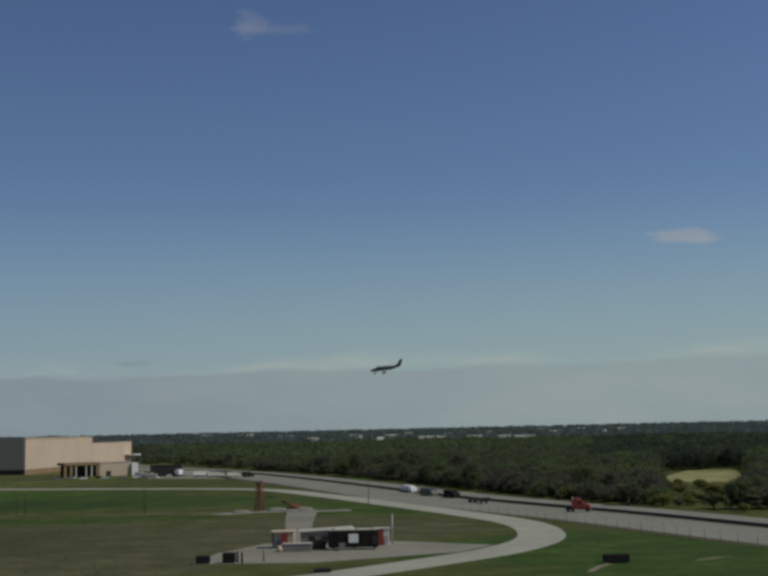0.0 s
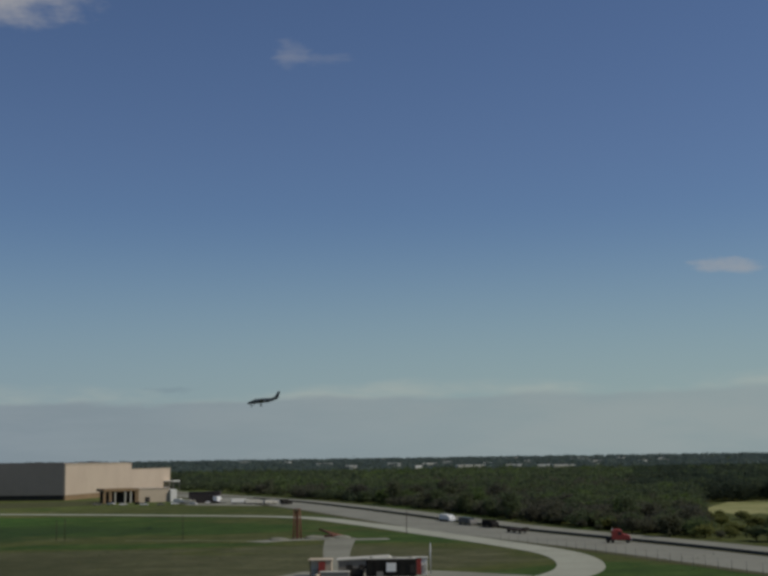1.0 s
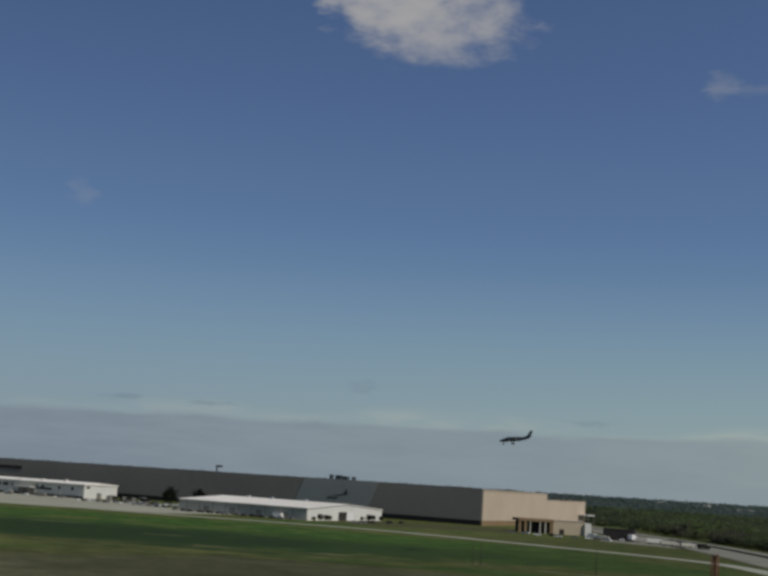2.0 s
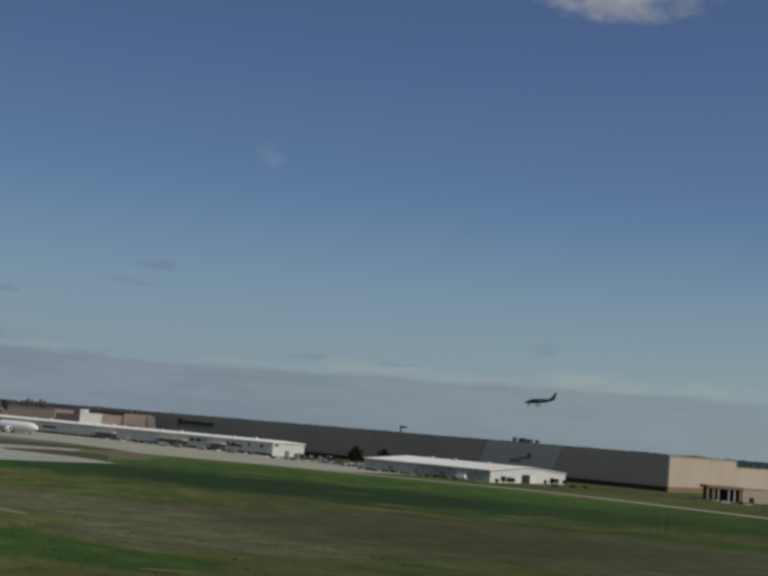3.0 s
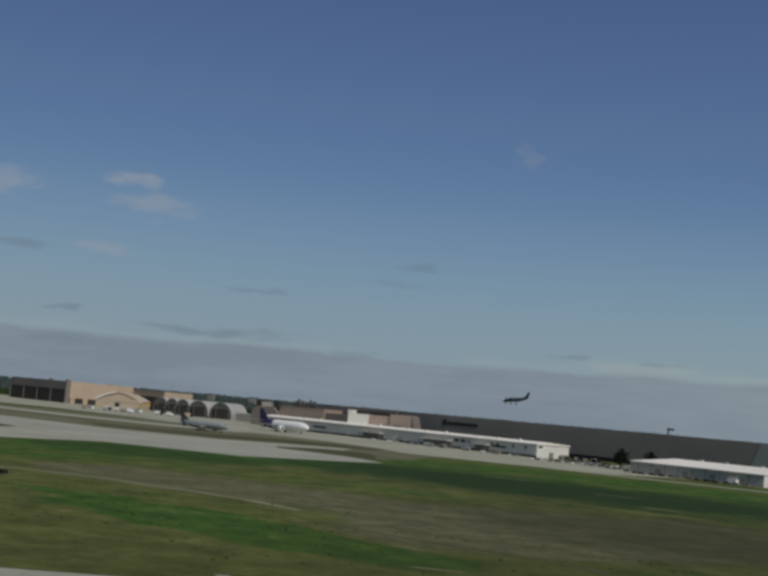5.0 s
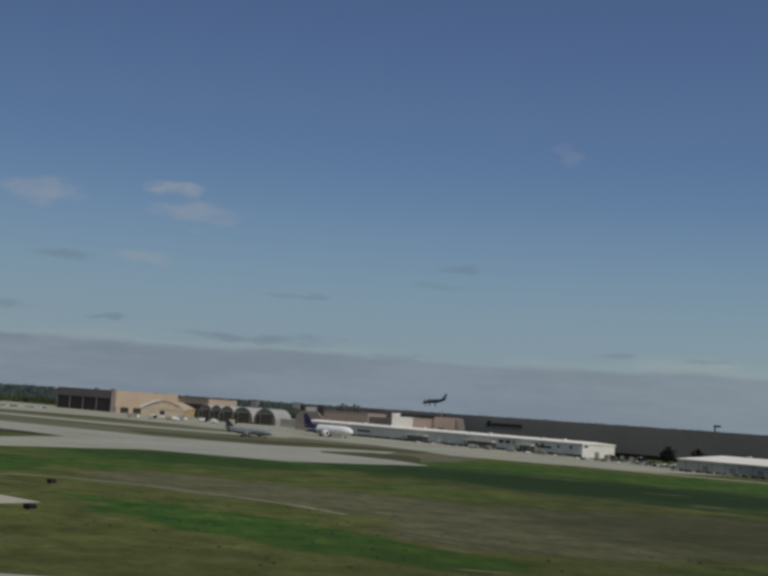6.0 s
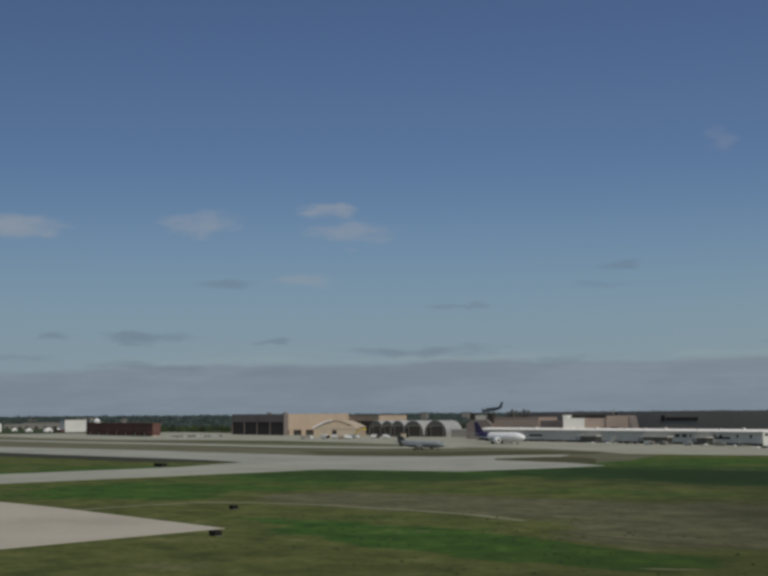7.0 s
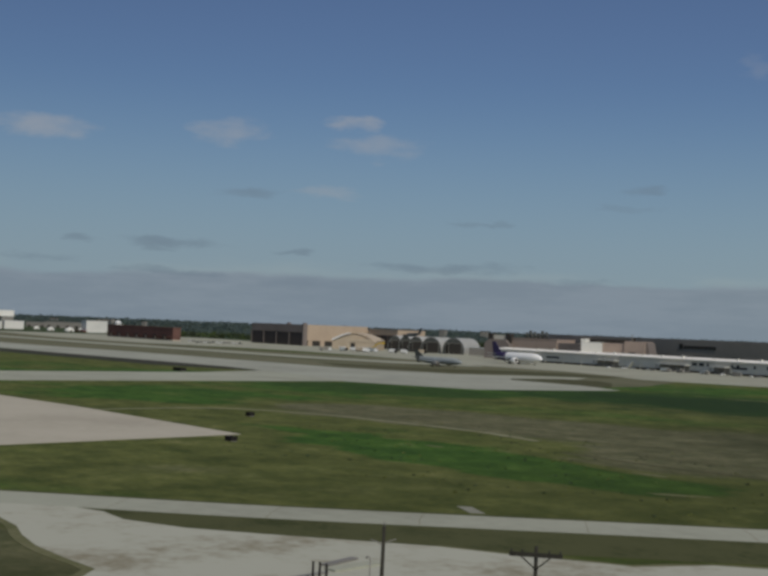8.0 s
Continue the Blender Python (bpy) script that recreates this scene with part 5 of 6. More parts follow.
# ---- yard by the loop road ----
def make_shed(x, y, w, d, h, wall, roof, label, door=None):
    t = thing("shed", pose(x, y, 0.06), label, "shed")
    part("wall", box(-w / 2, w / 2, -d / 2, d / 2, 0, h, bevel=0.04), wall, t)
    part("roof", box(-w / 2 - 0.2, w / 2 + 0.2, -d / 2 - 0.2, d / 2 + 0.2, h, h + 0.25), roof, t)
    if door:
        part("door", box(-0.1, 1.3, -d / 2 - 0.08, -d / 2, 0, h * 0.92), door, t)
    return t


def make_yard_sheds():
    t = thing("shed", pose(-22.9, 280, 0.06), "small sand-coloured shed with a red door and open porch", "shed")
    part("wall", box(-0.1, 2.3, -1.8, 1.8, 0, 3.3), SAND, t)
    part("rear_panel", box(-2.2, -0.15, 0.9, 1.1, 0, 3.3), WHITE_WALL, t, "pale rear panel of the porch")
    part("porch_shelf", box(-1.9, -0.5, -0.2, 0.8, 1.1, 1.25), GREY_PAINT, t)
    for y in (-1.65, 1.55):
        part("porch_post", box(-2.35, -2.15, y, y + 0.18, 0, 3.3), BARK, t)
    part("roof", box(-2.6, 2.5, -2.0, 2.0, 3.32, 3.62, bevel=0.05), SAND, t, "cream roof edge")
    part("door", box(-0.45, 1.0, -1.92, -1.82, 0, 3.15), RED, t, "dark red door")
    t = thing("shed", pose(-14.2, 288, 0.06), "low grey shed with a roof sloping up", "shed")
    part("wall", prism([(-5.4, 0), (-5.4, 2.7), (5.4, 3.15), (5.4, 0)], -3, 3), GREY_PAINT, t)
    part("roof", prism([(-5.9, 2.72), (-5.9, 2.95), (5.6, 3.5), (6.6, 2.9), (5.6, 3.22)], -3.3, 3.3), GREY_WALL, t, "pale sloping roof sheet")
    for x in (-3.6, -0.8, 2.2):
        part("vent", box(x, x + 1.2, -3.08, -3.01, 1.0, 1.9), BASE_DARK, t)
    t = thing("low_wall", pose(-19.3, 271, 0.06), "low grey concrete block wall in the yard", "wall")
    part("wall", box(-3.0, 3.0, -0.9, 0.9, 0, 1.5, bevel=0.06), GREY_PAINT, t)
    part("coping", box(-3.1, 3.1, -1.0, 1.0, 1.52, 1.7), GREY_WALL, t)
    t = thing("barrel", pose(-23.0, 270, 0.06), "small cream barrel at the wall's end", "barrel")
    part("drum", tube([(0, 0, 0), (0, 0, 0.6), (0, 0, 1.25)], [0.5, 0.54, 0.5], 12), SAND, t)
    part("lid", tube([(0, 0, 1.25), (0, 0, 1.32)], [0.46, 0.44], 12), GREY_PAINT, t)
    t = thing("pump_unit", pose(-15.0, 273.5, 0.06), "black pump unit with pipes beside the tank", "machine")
    part("engine", box(-1.7, 1.5, -0.9, 0.9, 0.3, 1.7, bevel=0.12), BLACK, t)
    part("skid", box(-2.0, 1.9, -1.0, 1.0, 0, 0.3), GREY_PAINT, t)
    part("stack", tube([(-0.9, 0, 1.7), (-0.9, 0, 2.6)], [0.22, 0.2], 10), BLACK, t)
    part("hose", tube([(1.4, 0.2, 1.2), (1.9, 0.2, 2.4), (2.5, 0.2, 2.9)], [0.16, 0.16, 0.16], 8), BLACK, t)
    part("guard", box(-1.8, 1.0, -1.05, -0.95, 0.8, 2.2), BASE_DARK, t)
    t = thing("kiosk", pose(-1.6, 281, 0.06), "white kiosk with a red front panel", "kiosk")
    part("wall", box(-1.4, 1.5, -1.3, 1.3, 0, 3.5, bevel=0.05), WHITE_WALL, t)
    part("front_panel", box(-1.5, 0.25, -1.45, -1.31, 0.1, 3.6), RED, t, "red front panel")
    part("roof", box(-1.6, 1.7, -1.5, 1.5, 3.52, 3.7), GREY_WALL, t)
    part("side_box", box(0.7, 1.3, -1.5, -1.31, 0.9, 2.2), GREY_WALL, t)


make_yard_sheds()


def make_tank():
    t = thing("fuel_tank", pose(-7.6, 272.5, 0.06), "black fuel tank container with a white panel", "tank")
    part("body", box(-5.3, 5.3, -1.6, 1.6, 0.5, 4.0, bevel=0.3), BLACK, t)
    part("top", box(-5.1, 5.1, -1.4, 1.4, 4.0, 4.25, bevel=0.1), GREY_WALL, t, "pale top deck")
    part("panel", box(-1.0, 1.0, -1.72, -1.61, 1.5, 3.3, bevel=0.04), WHITE, t, "white panel")
    for x in (-4.4, 0, 4.4):
        part("skid", box(x - 0.3, x + 0.3, -1.5, 1.5, 0, 0.5), GREY_PAINT, t)
    part("cabinet", box(-3.0, -1.7, -2.5, -1.75, 0, 1.5), GREY_PAINT, t, "grey pump cabinet")
    part("recess", box(3.9, 4.9, -1.68, -1.61, 1.2, 2.9), BASE_DARK, t, "dark recessed hatch")
    for x in (-3.4, -1.8, 1.8, 3.4):
        part("rib", box(x - 0.08, x + 0.08, -1.68, -1.61, 0.7, 3.8), BLACK, t)
    for x in (-4.2, 0.6, 4.0):
        part("filler_cap", tube([(x, 0, 4.25), (x, 0, 4.5)], [0.35, 0.3], 10), GREY_PAINT, t)


make_tank()


def make_post(x, y, h, r, mat, label, name="post"):
    t = thing(name, pose(x, y, 0), label, name)
    part("shaft", tube([(0, 0, -0.2), (0, 0, h)], [r, r * 0.8], 8), mat, t)
    part("cap", tube([(0, 0, h), (0, 0, h + r * 1.2)], [r * 1.1, r * 0.5], 8), mat, t)
    return t


make_post(0.6, 281, 6.6, 0.13, STEEL, "slim grey pole beside the kiosk", "pole")
for x, y in ((-29.5, 251), (-28.4, 249), (-24.5, 252)):
    make_post(x, y, 1.9, 0.22, DIRT if x > -25 else BLACK, "short post beside the yard")


def make_mast():
    t = thing("mast", pose(-41, 409, 0), "orange-red lattice mast in a gravel spur", "mast")
    for sx in (-1, 1):
        for sy in (-1, 1):
            part("leg", tube([(sx * 1.25, sy * 1.25, 0), (sx * 0.9, sy * 0.9, 9.3)], [0.16, 0.12], 6), RUST, t)
    for i in range(7):
        z = i * 1.35
        w = 1.25 - 0.35 * z / 9.3
        for s in (-1, 1):
            part("brace", tube([(-w, s * w, z), (w, s * w, z + 1.3)], [0.09, 0.09], 5), RUST, t)
            part("brace", tube([(s * w, -w, z + 1.3), (s * w, w, z)], [0.09, 0.09], 5), RUST, t)
    part("platform", box(-1.1, 1.1, -1.1, 1.1, 9.3, 9.5), RUST, t)
    part("core", box(-0.45, 0.45, -0.45, 0.45, 0, 9.0), RUST, t)
    t = thing("crane_boom", pose(-31.5, 416, 0, 0, 0, -20), "rust-red boom lying on the gravel", "machine")
    for i in range(3):
        part("beam", tube([(-4.5 + i, i * 1.2, 2.6 - i * 0.5), (4.0 + i, i * 1.2, 0.4)], [0.4, 0.3], 6), RUST, t)
    part("base", box(-2, 2.5, -1, 2.5, 0, 0.8, bevel=0.1), RUST, t)
    t.scale = (0.72, 0.9, 1.0)


def make_heap(x, y, w, h, seed):
    """A rounded gravel heap with an uneven top."""
    rng = random.Random(seed)
    t = thing("gravel_heap", pose(x, y, 0.02), "pale rounded heap of gravel beside the mast", "heap", "gravel heaps")
    bm = bmesh.new()
    rings = []
    for i in range(6):
        q = i / 5
        rings.append([bm.verts.new((w * math.cos(a) * math.cos(q * 1.45) * rng.uniform(0.85, 1.15), w * 0.6 * math.sin(a) * math.cos(q * 1.45) * rng.uniform(0.85, 1.15), h * math.sin(q * 1.57) * rng.uniform(0.9, 1.1) - 0.1 * (i == 0))) for a in (6.283 * k / 16 for k in range(16))])
    for a, b in zip(rings, rings[1:]):
        for k in range(16):
            bm.faces.new((a[k], a[(k + 1) % 16], b[(k + 1) % 16], b[k])).smooth = True
    bm.faces.new(rings[-1])
    bmesh.ops.recalc_face_normals(bm, faces=bm.faces[:])
    part("mound", bm, ROAD, t)
    part("spill", slab([(w * 1.3 * math.cos(6.283 * k / 18) * rng.uniform(0.8, 1.15), w * 0.8 * math.sin(6.283 * k / 18) * rng.uniform(0.8, 1.15)) for k in range(18)], -0.05, 0.09), ROAD, t)


for k, (x, y, w, h) in enumerate(((-35.5, 410, 3.4, 1.0), (-46.5, 405, 3.2, 0.8), (-27, 411, 3.0, 0.9), (-31, 407, 2.4, 0.6))):
    make_heap(x, y, w, h, k)


def make_flatbed(m):
    t = thing("flatbed_trailer", m, "dark low flatbed trailer on the highway", "trailer")
    part("deck", box(-6.2, 6.2, -1.25, 1.25, 0.95, 1.2, bevel=0.04), BARK, t)
    part("headboard", box(6.0, 6.2, -1.2, 1.2, 1.22, 2.0), BLACK, t)
    for y in (-0.5, 0.5):
        part("beam", box(-6, 6, y - 0.1, y + 0.1, 0.6, 0.95), BLACK, t)
    for x in (-4.9, -3.7, 3.9):
        for y in (-1.0, 1.0):
            part("wheel", wheel_mesh(0.46, 0.3, at=(x, y, 0.46)), RUBBER, t)


make_flatbed(pose(29.5, 427, 0.1, 0, 0, -68))


def make_weeds():
    """Loose tufts standing out of the turf, past counting."""
    rng = np.random.default_rng(77)
    for mat, n, label in ((LEAF_DEEP, 420, "dark weed tufts in the airfield grass"), (LEAF_PALE, 300, "dry straw-coloured tufts in the grass")):
        x = np.concatenate([rng.uniform(-260, -60, n), rng.uniform(-90, 90, n // 3)])
        y = np.concatenate([rng.uniform(135, 235, n), rng.uniform(225, 420, n // 3)])
        keep = (np.abs(np.sin(x * 0.11) + np.sin(y * 0.17)) < 1.2) & ~((x < -225) & (y < 170)) & (hypot_loop(x, y) > 7.5)
        pts = np.stack([x[keep], y[keep], np.full(keep.sum(), 0.08)], -1)
        ob = new("weeds", clumps("weeds", pts, rng.uniform(0.12, 0.42, len(pts)), mat, rng, 0.55))
        tagged(ob, label, "weeds", kind="stuff")


def hypot_loop(x, y):
    """Metres from points to the perimeter road's middle, and far from the paved yard."""
    best = np.full(len(x), 1e9)
    for q in smooth_line(LOOP[4:18], 4.0):
        best = np.minimum(best, np.hypot(x - q.x, y - q.y))
    best[(x > -40) & (x < 24) & (y > 243) & (y < 294)] = 0
    best[(x > 20) & (y > 330)] = 0
    return best


make_weeds()


make_mast()


def make_crate(x, y, w, d, h, label):
    t = thing("crate", pose(x, y, 0), label, "crate")
    part("body", box(-w / 2, w / 2, -d / 2, d / 2, 0.15, h, bevel=0.08), BLACK, t)
    part("skid", box(-w / 2 + 0.1, -w / 2 + 0.4, -d / 2, d / 2, 0, 0.15), GREY_PAINT, t)
    part("skid", box(w / 2 - 0.4, w / 2 - 0.1, -d / 2, d / 2, 0, 0.15), GREY_PAINT, t)
    return t


make_crate(-36, 250, 2.6, 1.8, 1.5, "low black box on the yard's edge")
make_crate(-31, 250, 2.4, 1.8, 2.0, "tall black box on the yard's edge")
make_crate(41, 236, 4.6, 2.2, 1.5, "long black box in the grass")
make_crate(-12, 230, 3.0, 2.0, 0.7, "flat dark drain box in the grass")
make_crate(-228, 148, 2.6, 1.6, 1.1, "black box at the corner of the pad")
make_crate(-287, 192, 2.0, 1.6, 1.2, "black box in the grass by the path")
make_crate(-553, 327, 8, 3, 1.6, "low dark sign beside the taxiway")


# ---- vehicles ----
def rounded(bm, size):
    """The same body with its edges rounded off."""
    bmesh.ops.bevel(bm, geom=bm.edges[:], offset=size, segments=2, affect="EDGES", profile=0.5, clamp_overlap=True)
    return bm


def make_tractor(m):
    t = thing("truck", m, "red truck tractor without a trailer on the highway", "truck")
    part("chassis", box(-3.6, 3.4, -0.5, 0.5, 0.7, 1.1), BLACK, t)
    cab = part("cab", rounded(prism([(-1.9, 0.9), (-1.9, 3.2), (-1.3, 3.8), (0.1, 3.9), (0.9, 3.5), (1.35, 2.6), (2.6, 2.3), (3.4, 1.85), (3.6, 0.8)], -1.2, 1.2), 0.16), RED, t)
    part("windscreen", prism([(0.95, 3.5), (1.08, 3.5), (1.45, 2.66), (1.34, 2.62)], -0.95, 0.95), GLASS, cab)
    part("side_window", box(0.0, 0.9, -1.23, 1.23, 2.3, 3.1), GLASS, cab)
    part("exhaust", tube([(-1.6, -1.05, 1.2), (-1.6, -1.05, 4.3)], [0.09, 0.09], 8), STEEL, t)
    part("bumper", box(3.5, 3.8, -1.2, 1.2, 0.5, 1.2), STEEL, t)
    part("fifth_wheel", box(-3.0, -1.4, -0.7, 0.7, 1.1, 1.3), BLACK, t)
    for x in (-2.9, -1.6, 2.6):
        for y in (-1.05, 1.05):
            part("wheel", wheel_mesh(0.52, 0.4, at=(x, y, 0.52)), RUBBER, t)
    part("fender", box(-3.5, -1.0, -1.2, 1.2, 1.05, 1.12), BLACK, t)
    return t


make_tractor(pose(54.5, 373, 0.1, 0, 0, -8)).scale = (1.0, 1.0, 1.0)


def make_car(m, paint_mat, label, long=4.7, high=1.5, group="parked cars"):
    t = thing("car", m, label, "car", group)
    k, z = long / 4.7, high / 1.5
    body = part("body", prism([(-2.3 * k, 0.35), (-2.3 * k, 0.95 * z), (-1.3 * k, 1.0 * z), (1.0 * k, 0.98 * z), (2.25 * k, 0.8 * z), (2.3 * k, 0.35)], -0.9, 0.9), paint_mat, t)
    part("cabin", prism([(-1.9 * k, 0.98 * z), (-1.2 * k, 1.48 * z), (0.2 * k, 1.5 * z), (1.0 * k, 0.98 * z)], -0.78, 0.78), GLASS, body)
    part("roof", box(-1.15 * k, 0.2 * k, -0.75, 0.75, 1.5 * z, 1.55 * z), paint_mat, body)
    for x in (-1.4 * k, 1.4 * k):
        for y in (-0.82, 0.82):
            part("wheel", wheel_mesh(0.33, 0.22, at=(x, y, 0.33)), RUBBER, t)
    return t


def make_cars():
    rng = random.Random(8)
    protos = [make_car(pose(0, 0, -300), mt, lb) for mt, lb in ((WHITE, "white parked car on the airport pavement"), (GREY_PAINT, "grey parked car on the airport pavement"), (BLACK, "black parked car on the airport pavement"), (JET_GREY, "pale blue-grey parked car on the airport pavement"), (RED, "dark red parked car on the airport pavement"))]
    used = set()

    def put(x, y, i, turn):
        m = pose(x, y, 0.06, 0, 0, turn)
        if i not in used:
            used.add(i)
            protos[i].matrix_basis = m
        else:
            copy_thing(protos[i], m)

    for k in range(78):  # lot between the terminal and the warehouse
        x, y = along((-470, 785), rng.randrange(13) * 6.0 - 18, -40 + rng.randrange(6) * 11)
        put(x, y, rng.choice((0, 0, 1, 2, 3)), GRID + 90 + rng.uniform(-4, 4))
    for k in range(14):  # along the warehouse
        x, y = along((-304, 690), -88 + k * 6.4, rng.uniform(-3, 1))
        put(x, y, rng.choice((1, 2, 2, 3)), GRID + rng.uniform(-8, 98))
    for k in range(8):
        x, y = along((-288, 705), rng.uniform(6, 18), k * 9)
        put(x, y, rng.choice((1, 2, 2)), GRID + 90)
    for k in range(16):  # before the factory end
        p = at_yaw(14.2 - k * 0.5 + rng.uniform(-0.2, 0.2), 762 + rng.uniform(-22, 22))
        put(p.x, p.y, rng.choice((0, 0, 3, 1, 2)), rng.uniform(-30, 30))
    for k in range(14):  # by the big hangar
        p = at_yaw(59.0 - k * 0.17, 1520 + rng.uniform(-30, 30))
        put(p.x, p.y, rng.choice((2, 1, 0)), GRID + 90)
    for k in range(22):  # apron vehicles along the terminal
        x, y = along((-519, 780), -rng.uniform(5, 170), rng.uniform(-6, 8))
        put(x, y, rng.choice((0, 1, 2, 3)), rng.uniform(0, 180))


make_cars()


def make_lorry(m, box_mat, cab_mat, label, long=12.0):
    t = thing("lorry", m, label, "lorry")
    part("load_box", box(-long / 2, long / 2 - 2.6, -1.25, 1.25, 1.0, 3.9, bevel=0.05), box_mat, t)
    cab = part("cab", prism([(long / 2 - 2.4, 0.6), (long / 2 - 2.4, 3.1), (long / 2 - 0.6, 3.0), (long / 2, 1.9), (long / 2, 0.6)], -1.2, 1.2), cab_mat, t)
    part("windscreen", box(long / 2 - 0.6, long / 2 - 0.3, -1.0, 1.0, 1.9, 2.6), GLASS, cab)
    for x in (-long / 2 + 1.2, -long / 2 + 2.5, long / 2 - 1.4):
        for y in (-1.05, 1.05):
            part("wheel", wheel_mesh(0.5, 0.35, at=(x, y, 0.5)), RUBBER, t)
    return t


make_lorry(pose(8, 509, 0.1, 0, 0, -73), WHITE, WHITE, "white box lorry on the highway", 13).scale = (1, 1, 0.66)
make_lorry(pose(15, 481, 0.1, 0, 0, -73), DARK_JET, GREY_PAINT, "dark blue lorry on the highway", 14).scale = (1, 1, 0.66)
make_lorry(pose(22.5, 462, 0.1, 0, 0, -73), BLACK, BLACK, "black lorry on the highway", 11).scale = (1, 1, 0.66)
p = at_yaw(9.75, 775)
make_shed(p.x, p.y, 18.5, 6, 6.4, HANGAR_DARK, HANGAR_DARK, "dark brown shed beside the factory car park")
p = at_yaw(9.2, 770)
make_lorry(pose(p.x, p.y, 0.1, 0, 0, 80), WHITE, WHITE_WALL, "white lorry beside the dark shed", 9)
for k, (yaw, dist, long, mt) in enumerate(((10.85, 772, 7, WHITE_WALL), (10.4, 766, 6.5, GREY_WALL), (8.75, 764, 9, GREY_WALL), (8.2, 752, 11, WHITE_WALL), (7.6, 742, 11, GREY_WALL), (6.9, 735, 8, GREY_WALL), (6.2, 722, 7, BLACK))):
    p = at_yaw(yaw, dist)
    make_lorry(pose(p.x, p.y, 0.1, 0, 0, -10 + 9 * k), mt, mt, "dusty box lorry on the factory car park", long).scale = (1, 1, 0.62 if k % 3 else 0.75)


def make_lift(m, label):
    """A yellow boom lift."""
    t = thing("boom_lift", m, label, "machine")
    part("base", box(-2.2, 2.2, -1.3, 1.3, 0.6, 1.6, bevel=0.1), YELLOW, t)
    part("boom", tube([(-1.5, 0, 1.7), (3.5, 0, 6.5), (7.5, 0, 7.2)], [0.55, 0.45, 0.35], 8), YELLOW, t)
    part("basket", box(7.0, 9.0, -1.0, 1.0, 6.4, 7.8), YELLOW, t)
    for x in (-1.5, 1.5):
        for y in (-1.3, 1.3):
            part("wheel", wheel_mesh(0.6, 0.5, at=(x, y, 0.6)), RUBBER, t)
    return t


p = at_yaw(50.85, 1330)
make_lift(pose(p.x, p.y, 0.05, 0, 0, 40), "yellow boom lift before the hangars").scale = (1.3, 1.3, 1.3)
rngh = random.Random(17)
for k in range(16):
    p = at_yaw(rngh.uniform(48.6, 53.0), rngh.uniform(1290, 1345))
    make_lorry(pose(p.x, p.y, 0.06, 0, 0, rngh.uniform(10, 70)), rngh.choice((WHITE, GREY_PAINT, JET_GREY, SAND)), rngh.choice((WHITE, BLACK)), "service lorry before the hangars", rngh.choice((7, 9, 12)))
for k in range(5):
    x, y = along((-519, 776), -rngh.uniform(4, 110), rngh.uniform(-6, 4))
    make_lorry(pose(x, y, 0.06, 0, 0, rngh.uniform(-20, 20)), rngh.choice((JET_GREY, GREY_PAINT, BLACK)), GREY_PAINT, "baggage lorry beside the terminal", 7).scale = (1, 1, 0.75)
for k in range(7):
    x, y = along((-519, 795), rngh.uniform(6, 40), rngh.uniform(4, 26))
    make_lorry(pose(x, y, 0.06, 0, 0, rngh.uniform(60, 120)), rngh.choice((GREY_PAINT, BLACK, WHITE)), BLACK, "parked lorry beside the terminal's end", 8).scale = (1, 1, 0.8)

# ---- poles near the lot ----
def make_shrubs():
    """Dark shrubs along the foot of the warehouse gable."""
    first = None
    for k, north in enumerate((3, 9, 15, 22, 62, 70, 79, 88)):
        x, y = along((-304, 701), 3.2 + (k % 3) * 0.8, north)
        s = 0.28 + 0.05 * (k * 7 % 4)
        if first is None:
            first = make_tree(pose(x, y, 0), 91, 9.0, 4.6, "low dark shrub beside the warehouse")
            next(c for c in first.children if c.name.startswith("crown")).data.materials[0] = LEAF_DARK
            first.scale = (s, s, s)
        else:
            copy_thing(first, pose(x, y, 0, 0, 0, 40 * k)).scale = (s, s, s * 1.1)


make_shrubs()


def make_hook_post():
    """A thin service post with a bent-over head."""
    p = at_yaw(50.62, 124.5)
    t = thing("service_post", pose(p.x, p.y, 0), "thin grey post with a bent hook head", "post")
    part("shaft", tube([(0, 0, -0.2), (0, 0, 2.5)], [0.07, 0.06], 8), GREY_PAINT, t)
    part("hook", tube([(0, 0, 2.5), (-0.15, 0, 2.75), (-0.45, 0, 2.8), (-0.65, 0, 2.6)], [0.06, 0.06, 0.06, 0.08], 8), GREY_PAINT, t)


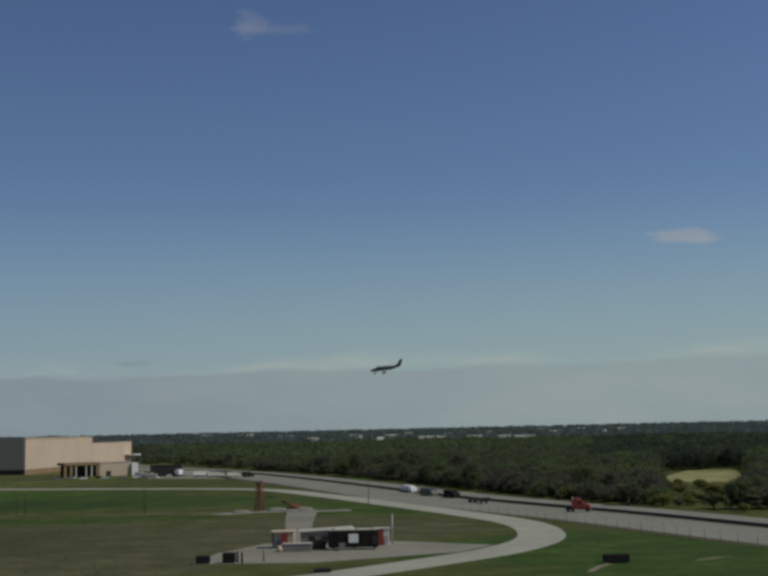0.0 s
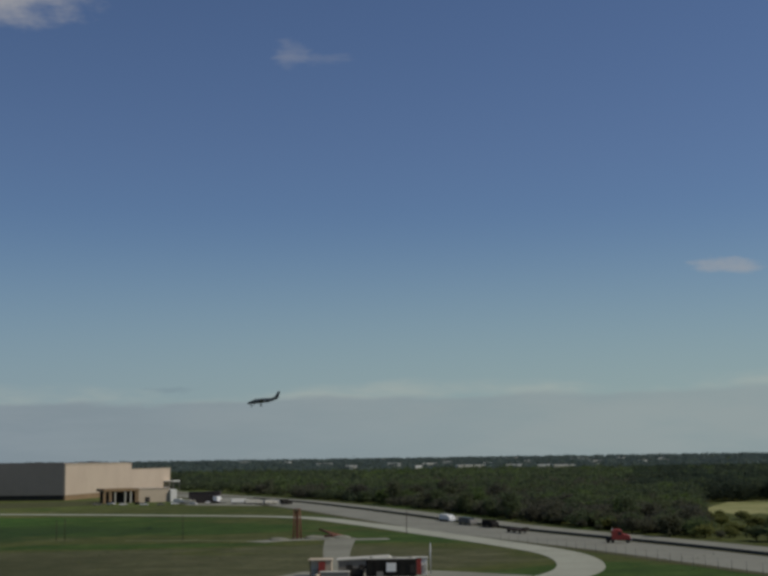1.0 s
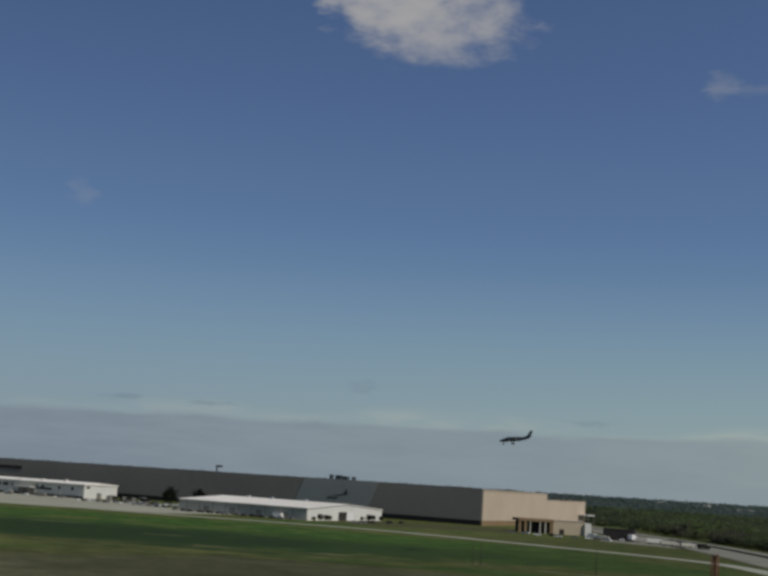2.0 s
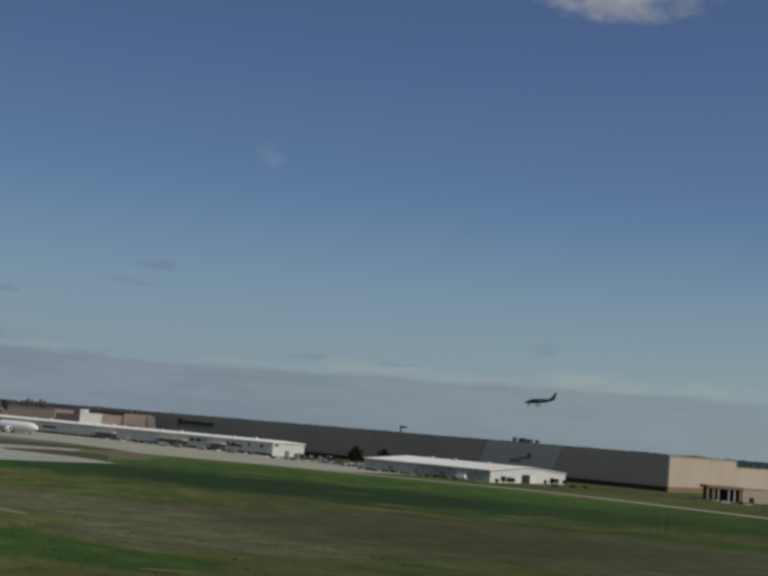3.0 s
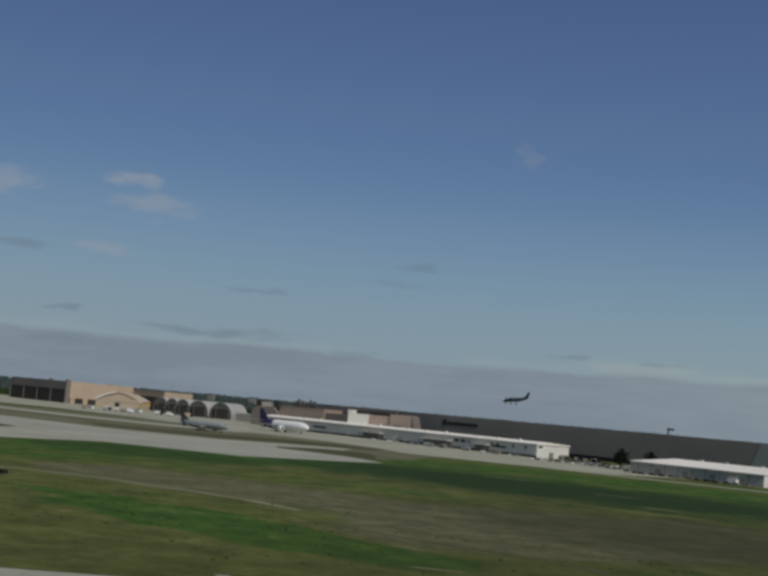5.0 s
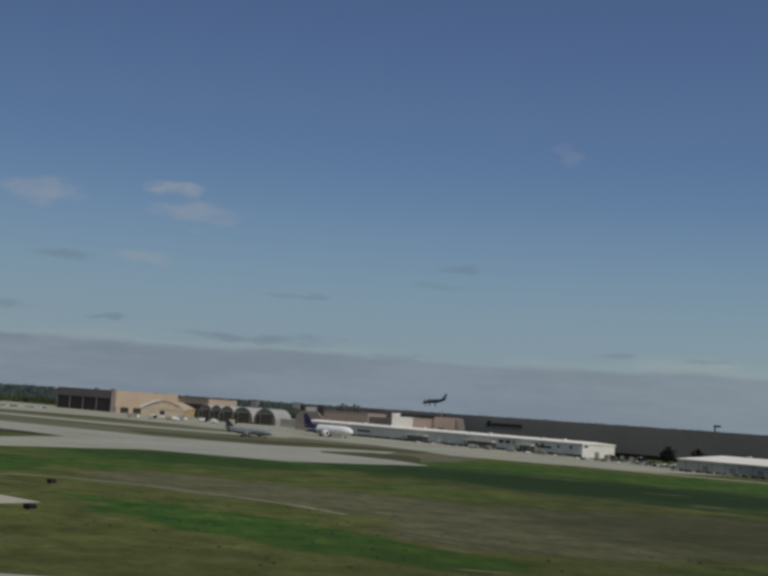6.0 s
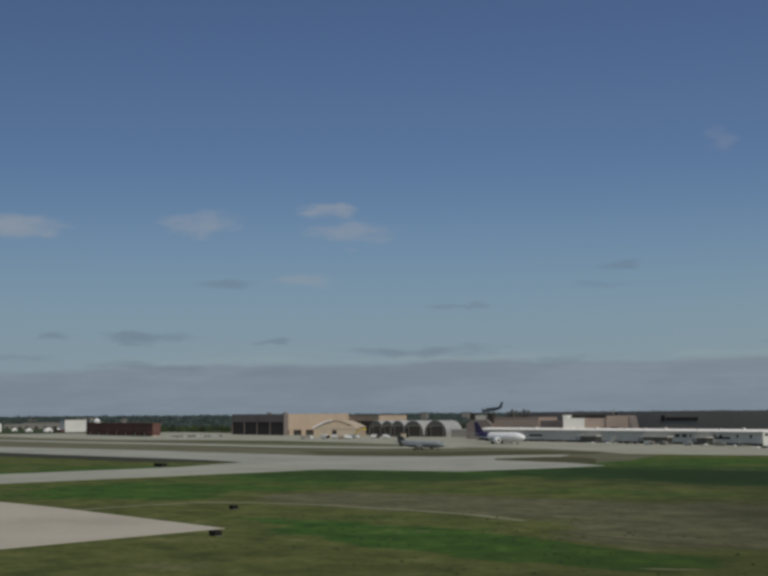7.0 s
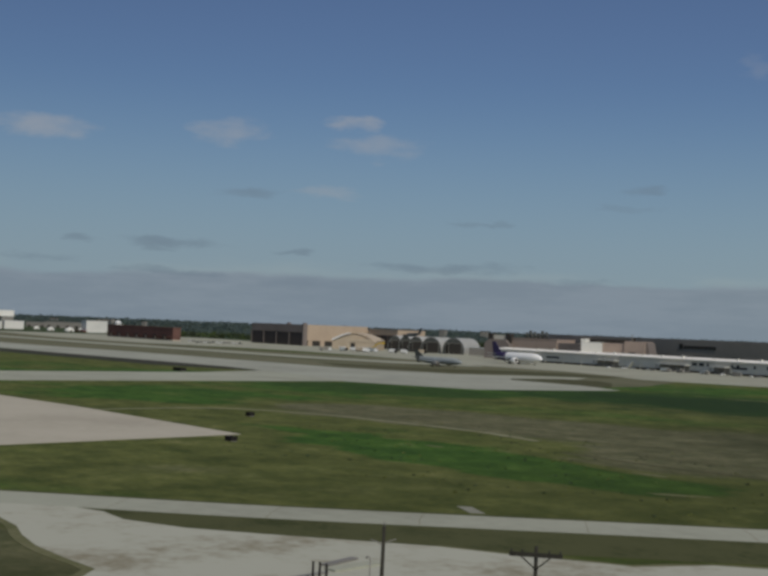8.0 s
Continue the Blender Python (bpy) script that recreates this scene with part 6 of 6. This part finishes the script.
def make_power_pole(m, h, arm, label):
    t = thing("power_pole", m, label, "pole")
    part("shaft", tube([(0, 0, -0.5), (0, 0, h * 0.5), (0, 0, h)], [0.19, 0.16, 0.12], 10), WOOD, t)
    if arm:
        a = part("crossarm", box(-arm / 2, arm / 2, -0.32, -0.17, h - 0.68, h - 0.40), WOOD, t)
        for x in (-arm / 2 + 0.15, -arm / 4, arm / 4, arm / 2 - 0.15):
            part("insulator", tube([(x, -0.25, h - 0.42), (x, -0.25, h - 0.2)], [0.07, 0.05], 8), BASE_DARK, a)
        part("brace", tube([(0, -0.2, h - 1.5), (arm * 0.3, -0.22, h - 0.6)], [0.05, 0.05], 6), WOOD, t)
        part("brace", tube([(0, -0.2, h - 1.5), (-arm * 0.3, -0.22, h - 0.6)], [0.05, 0.05], 6), WOOD, t)
    else:
        part("bracket", tube([(0, 0, h - 1.2), (0.9, 0.1, h - 0.9)], [0.05, 0.04], 6), GREY_PAINT, t)
        part("bracket", tube([(0, 0, h - 1.3), (-0.9, 0.1, h - 1.0)], [0.05, 0.04], 6), GREY_PAINT, t)
        part("insulator", tube([(0, 0, h), (0, 0, h + 0.3)], [0.08, 0.04], 8), GREY_PAINT, t)
    return t


p = at_yaw(50.15, 91)
make_power_pole(pose(p.x, p.y, 0, 0, 0.8, 50), 11.0, 0, "slim weathered wooden pole beside the gravel lot")
p = at_yaw(43.28, 85.5)
make_power_pole(pose(p.x, p.y, 0, 0, 0, 40), 11.0, 3.5, "weathered wooden power pole with a crossarm")
for yaw, d, h in ((53.15, 126.5, 1.7), (52.85, 126.5, 1.65), (52.55, 126.5, 1.5)):
    p = at_yaw(yaw, d)
    make_post(p.x, p.y, h, 0.14, BLACK, "dark bollard at the lot's edge")
make_hook_post()
for yaw, d, h in ((10.7, 416, 8), (15.7, 430, 7), (16.05, 430, 6.5), (0.9, 430, 7.5)):
    p = at_yaw(yaw, d)
    make_post(p.x, p.y, h, 0.12, BARK, "thin dark pole standing in the grass", "pole")
rngp = random.Random(3)
line = smooth_line(HWY[:7], 5.0)
for i, q in enumerate(line[2:40]):
    d = (line[min(i + 3, len(line) - 1)] - line[i + 1]).normalized()
    q = q + Vector((-d.y, d.x, 0)) * 13.4
    make_post(q.x, q.y, 2.3, 0.07, GREY_PAINT, "grey fence post along the highway", "fence_post")
for yaw, d, h, w in ((29.5, 850, 14, 5), (28.2, 865, 13.5, 4)):
    p = at_yaw(yaw, d)
    tr = make_tree(pose(p.x, p.y, 0), int(d), h, w, "dark tree before the long factory wall")
    next(c for c in tr.children if c.name.startswith("crown")).data.materials[0] = LEAF_DARK


# ---- what moves ----
def motions():
    """The twin glides in along a straight line, sinking to the runway."""
    rows = []
    for i in range(17):
        t = i * 0.5
        s = 60.82 * t - 67.0
        a = radians(8.0)
        x, y = -math.sin(a) * 480 - math.cos(a) * s, math.cos(a) * 480 - math.sin(a) * s
        z = np.interp(t, [0, 1, 1.5, 3, 4, 5, 6.5, 7.5, 8], [47.6, 46.5, 45.1, 40.9, 37.7, 33.6, 27.8, 24.6, 21.9])
        rows.append((t, pose(x, y, z, 0, 5.0, 188)))
    walk(twin, rows)


motions()
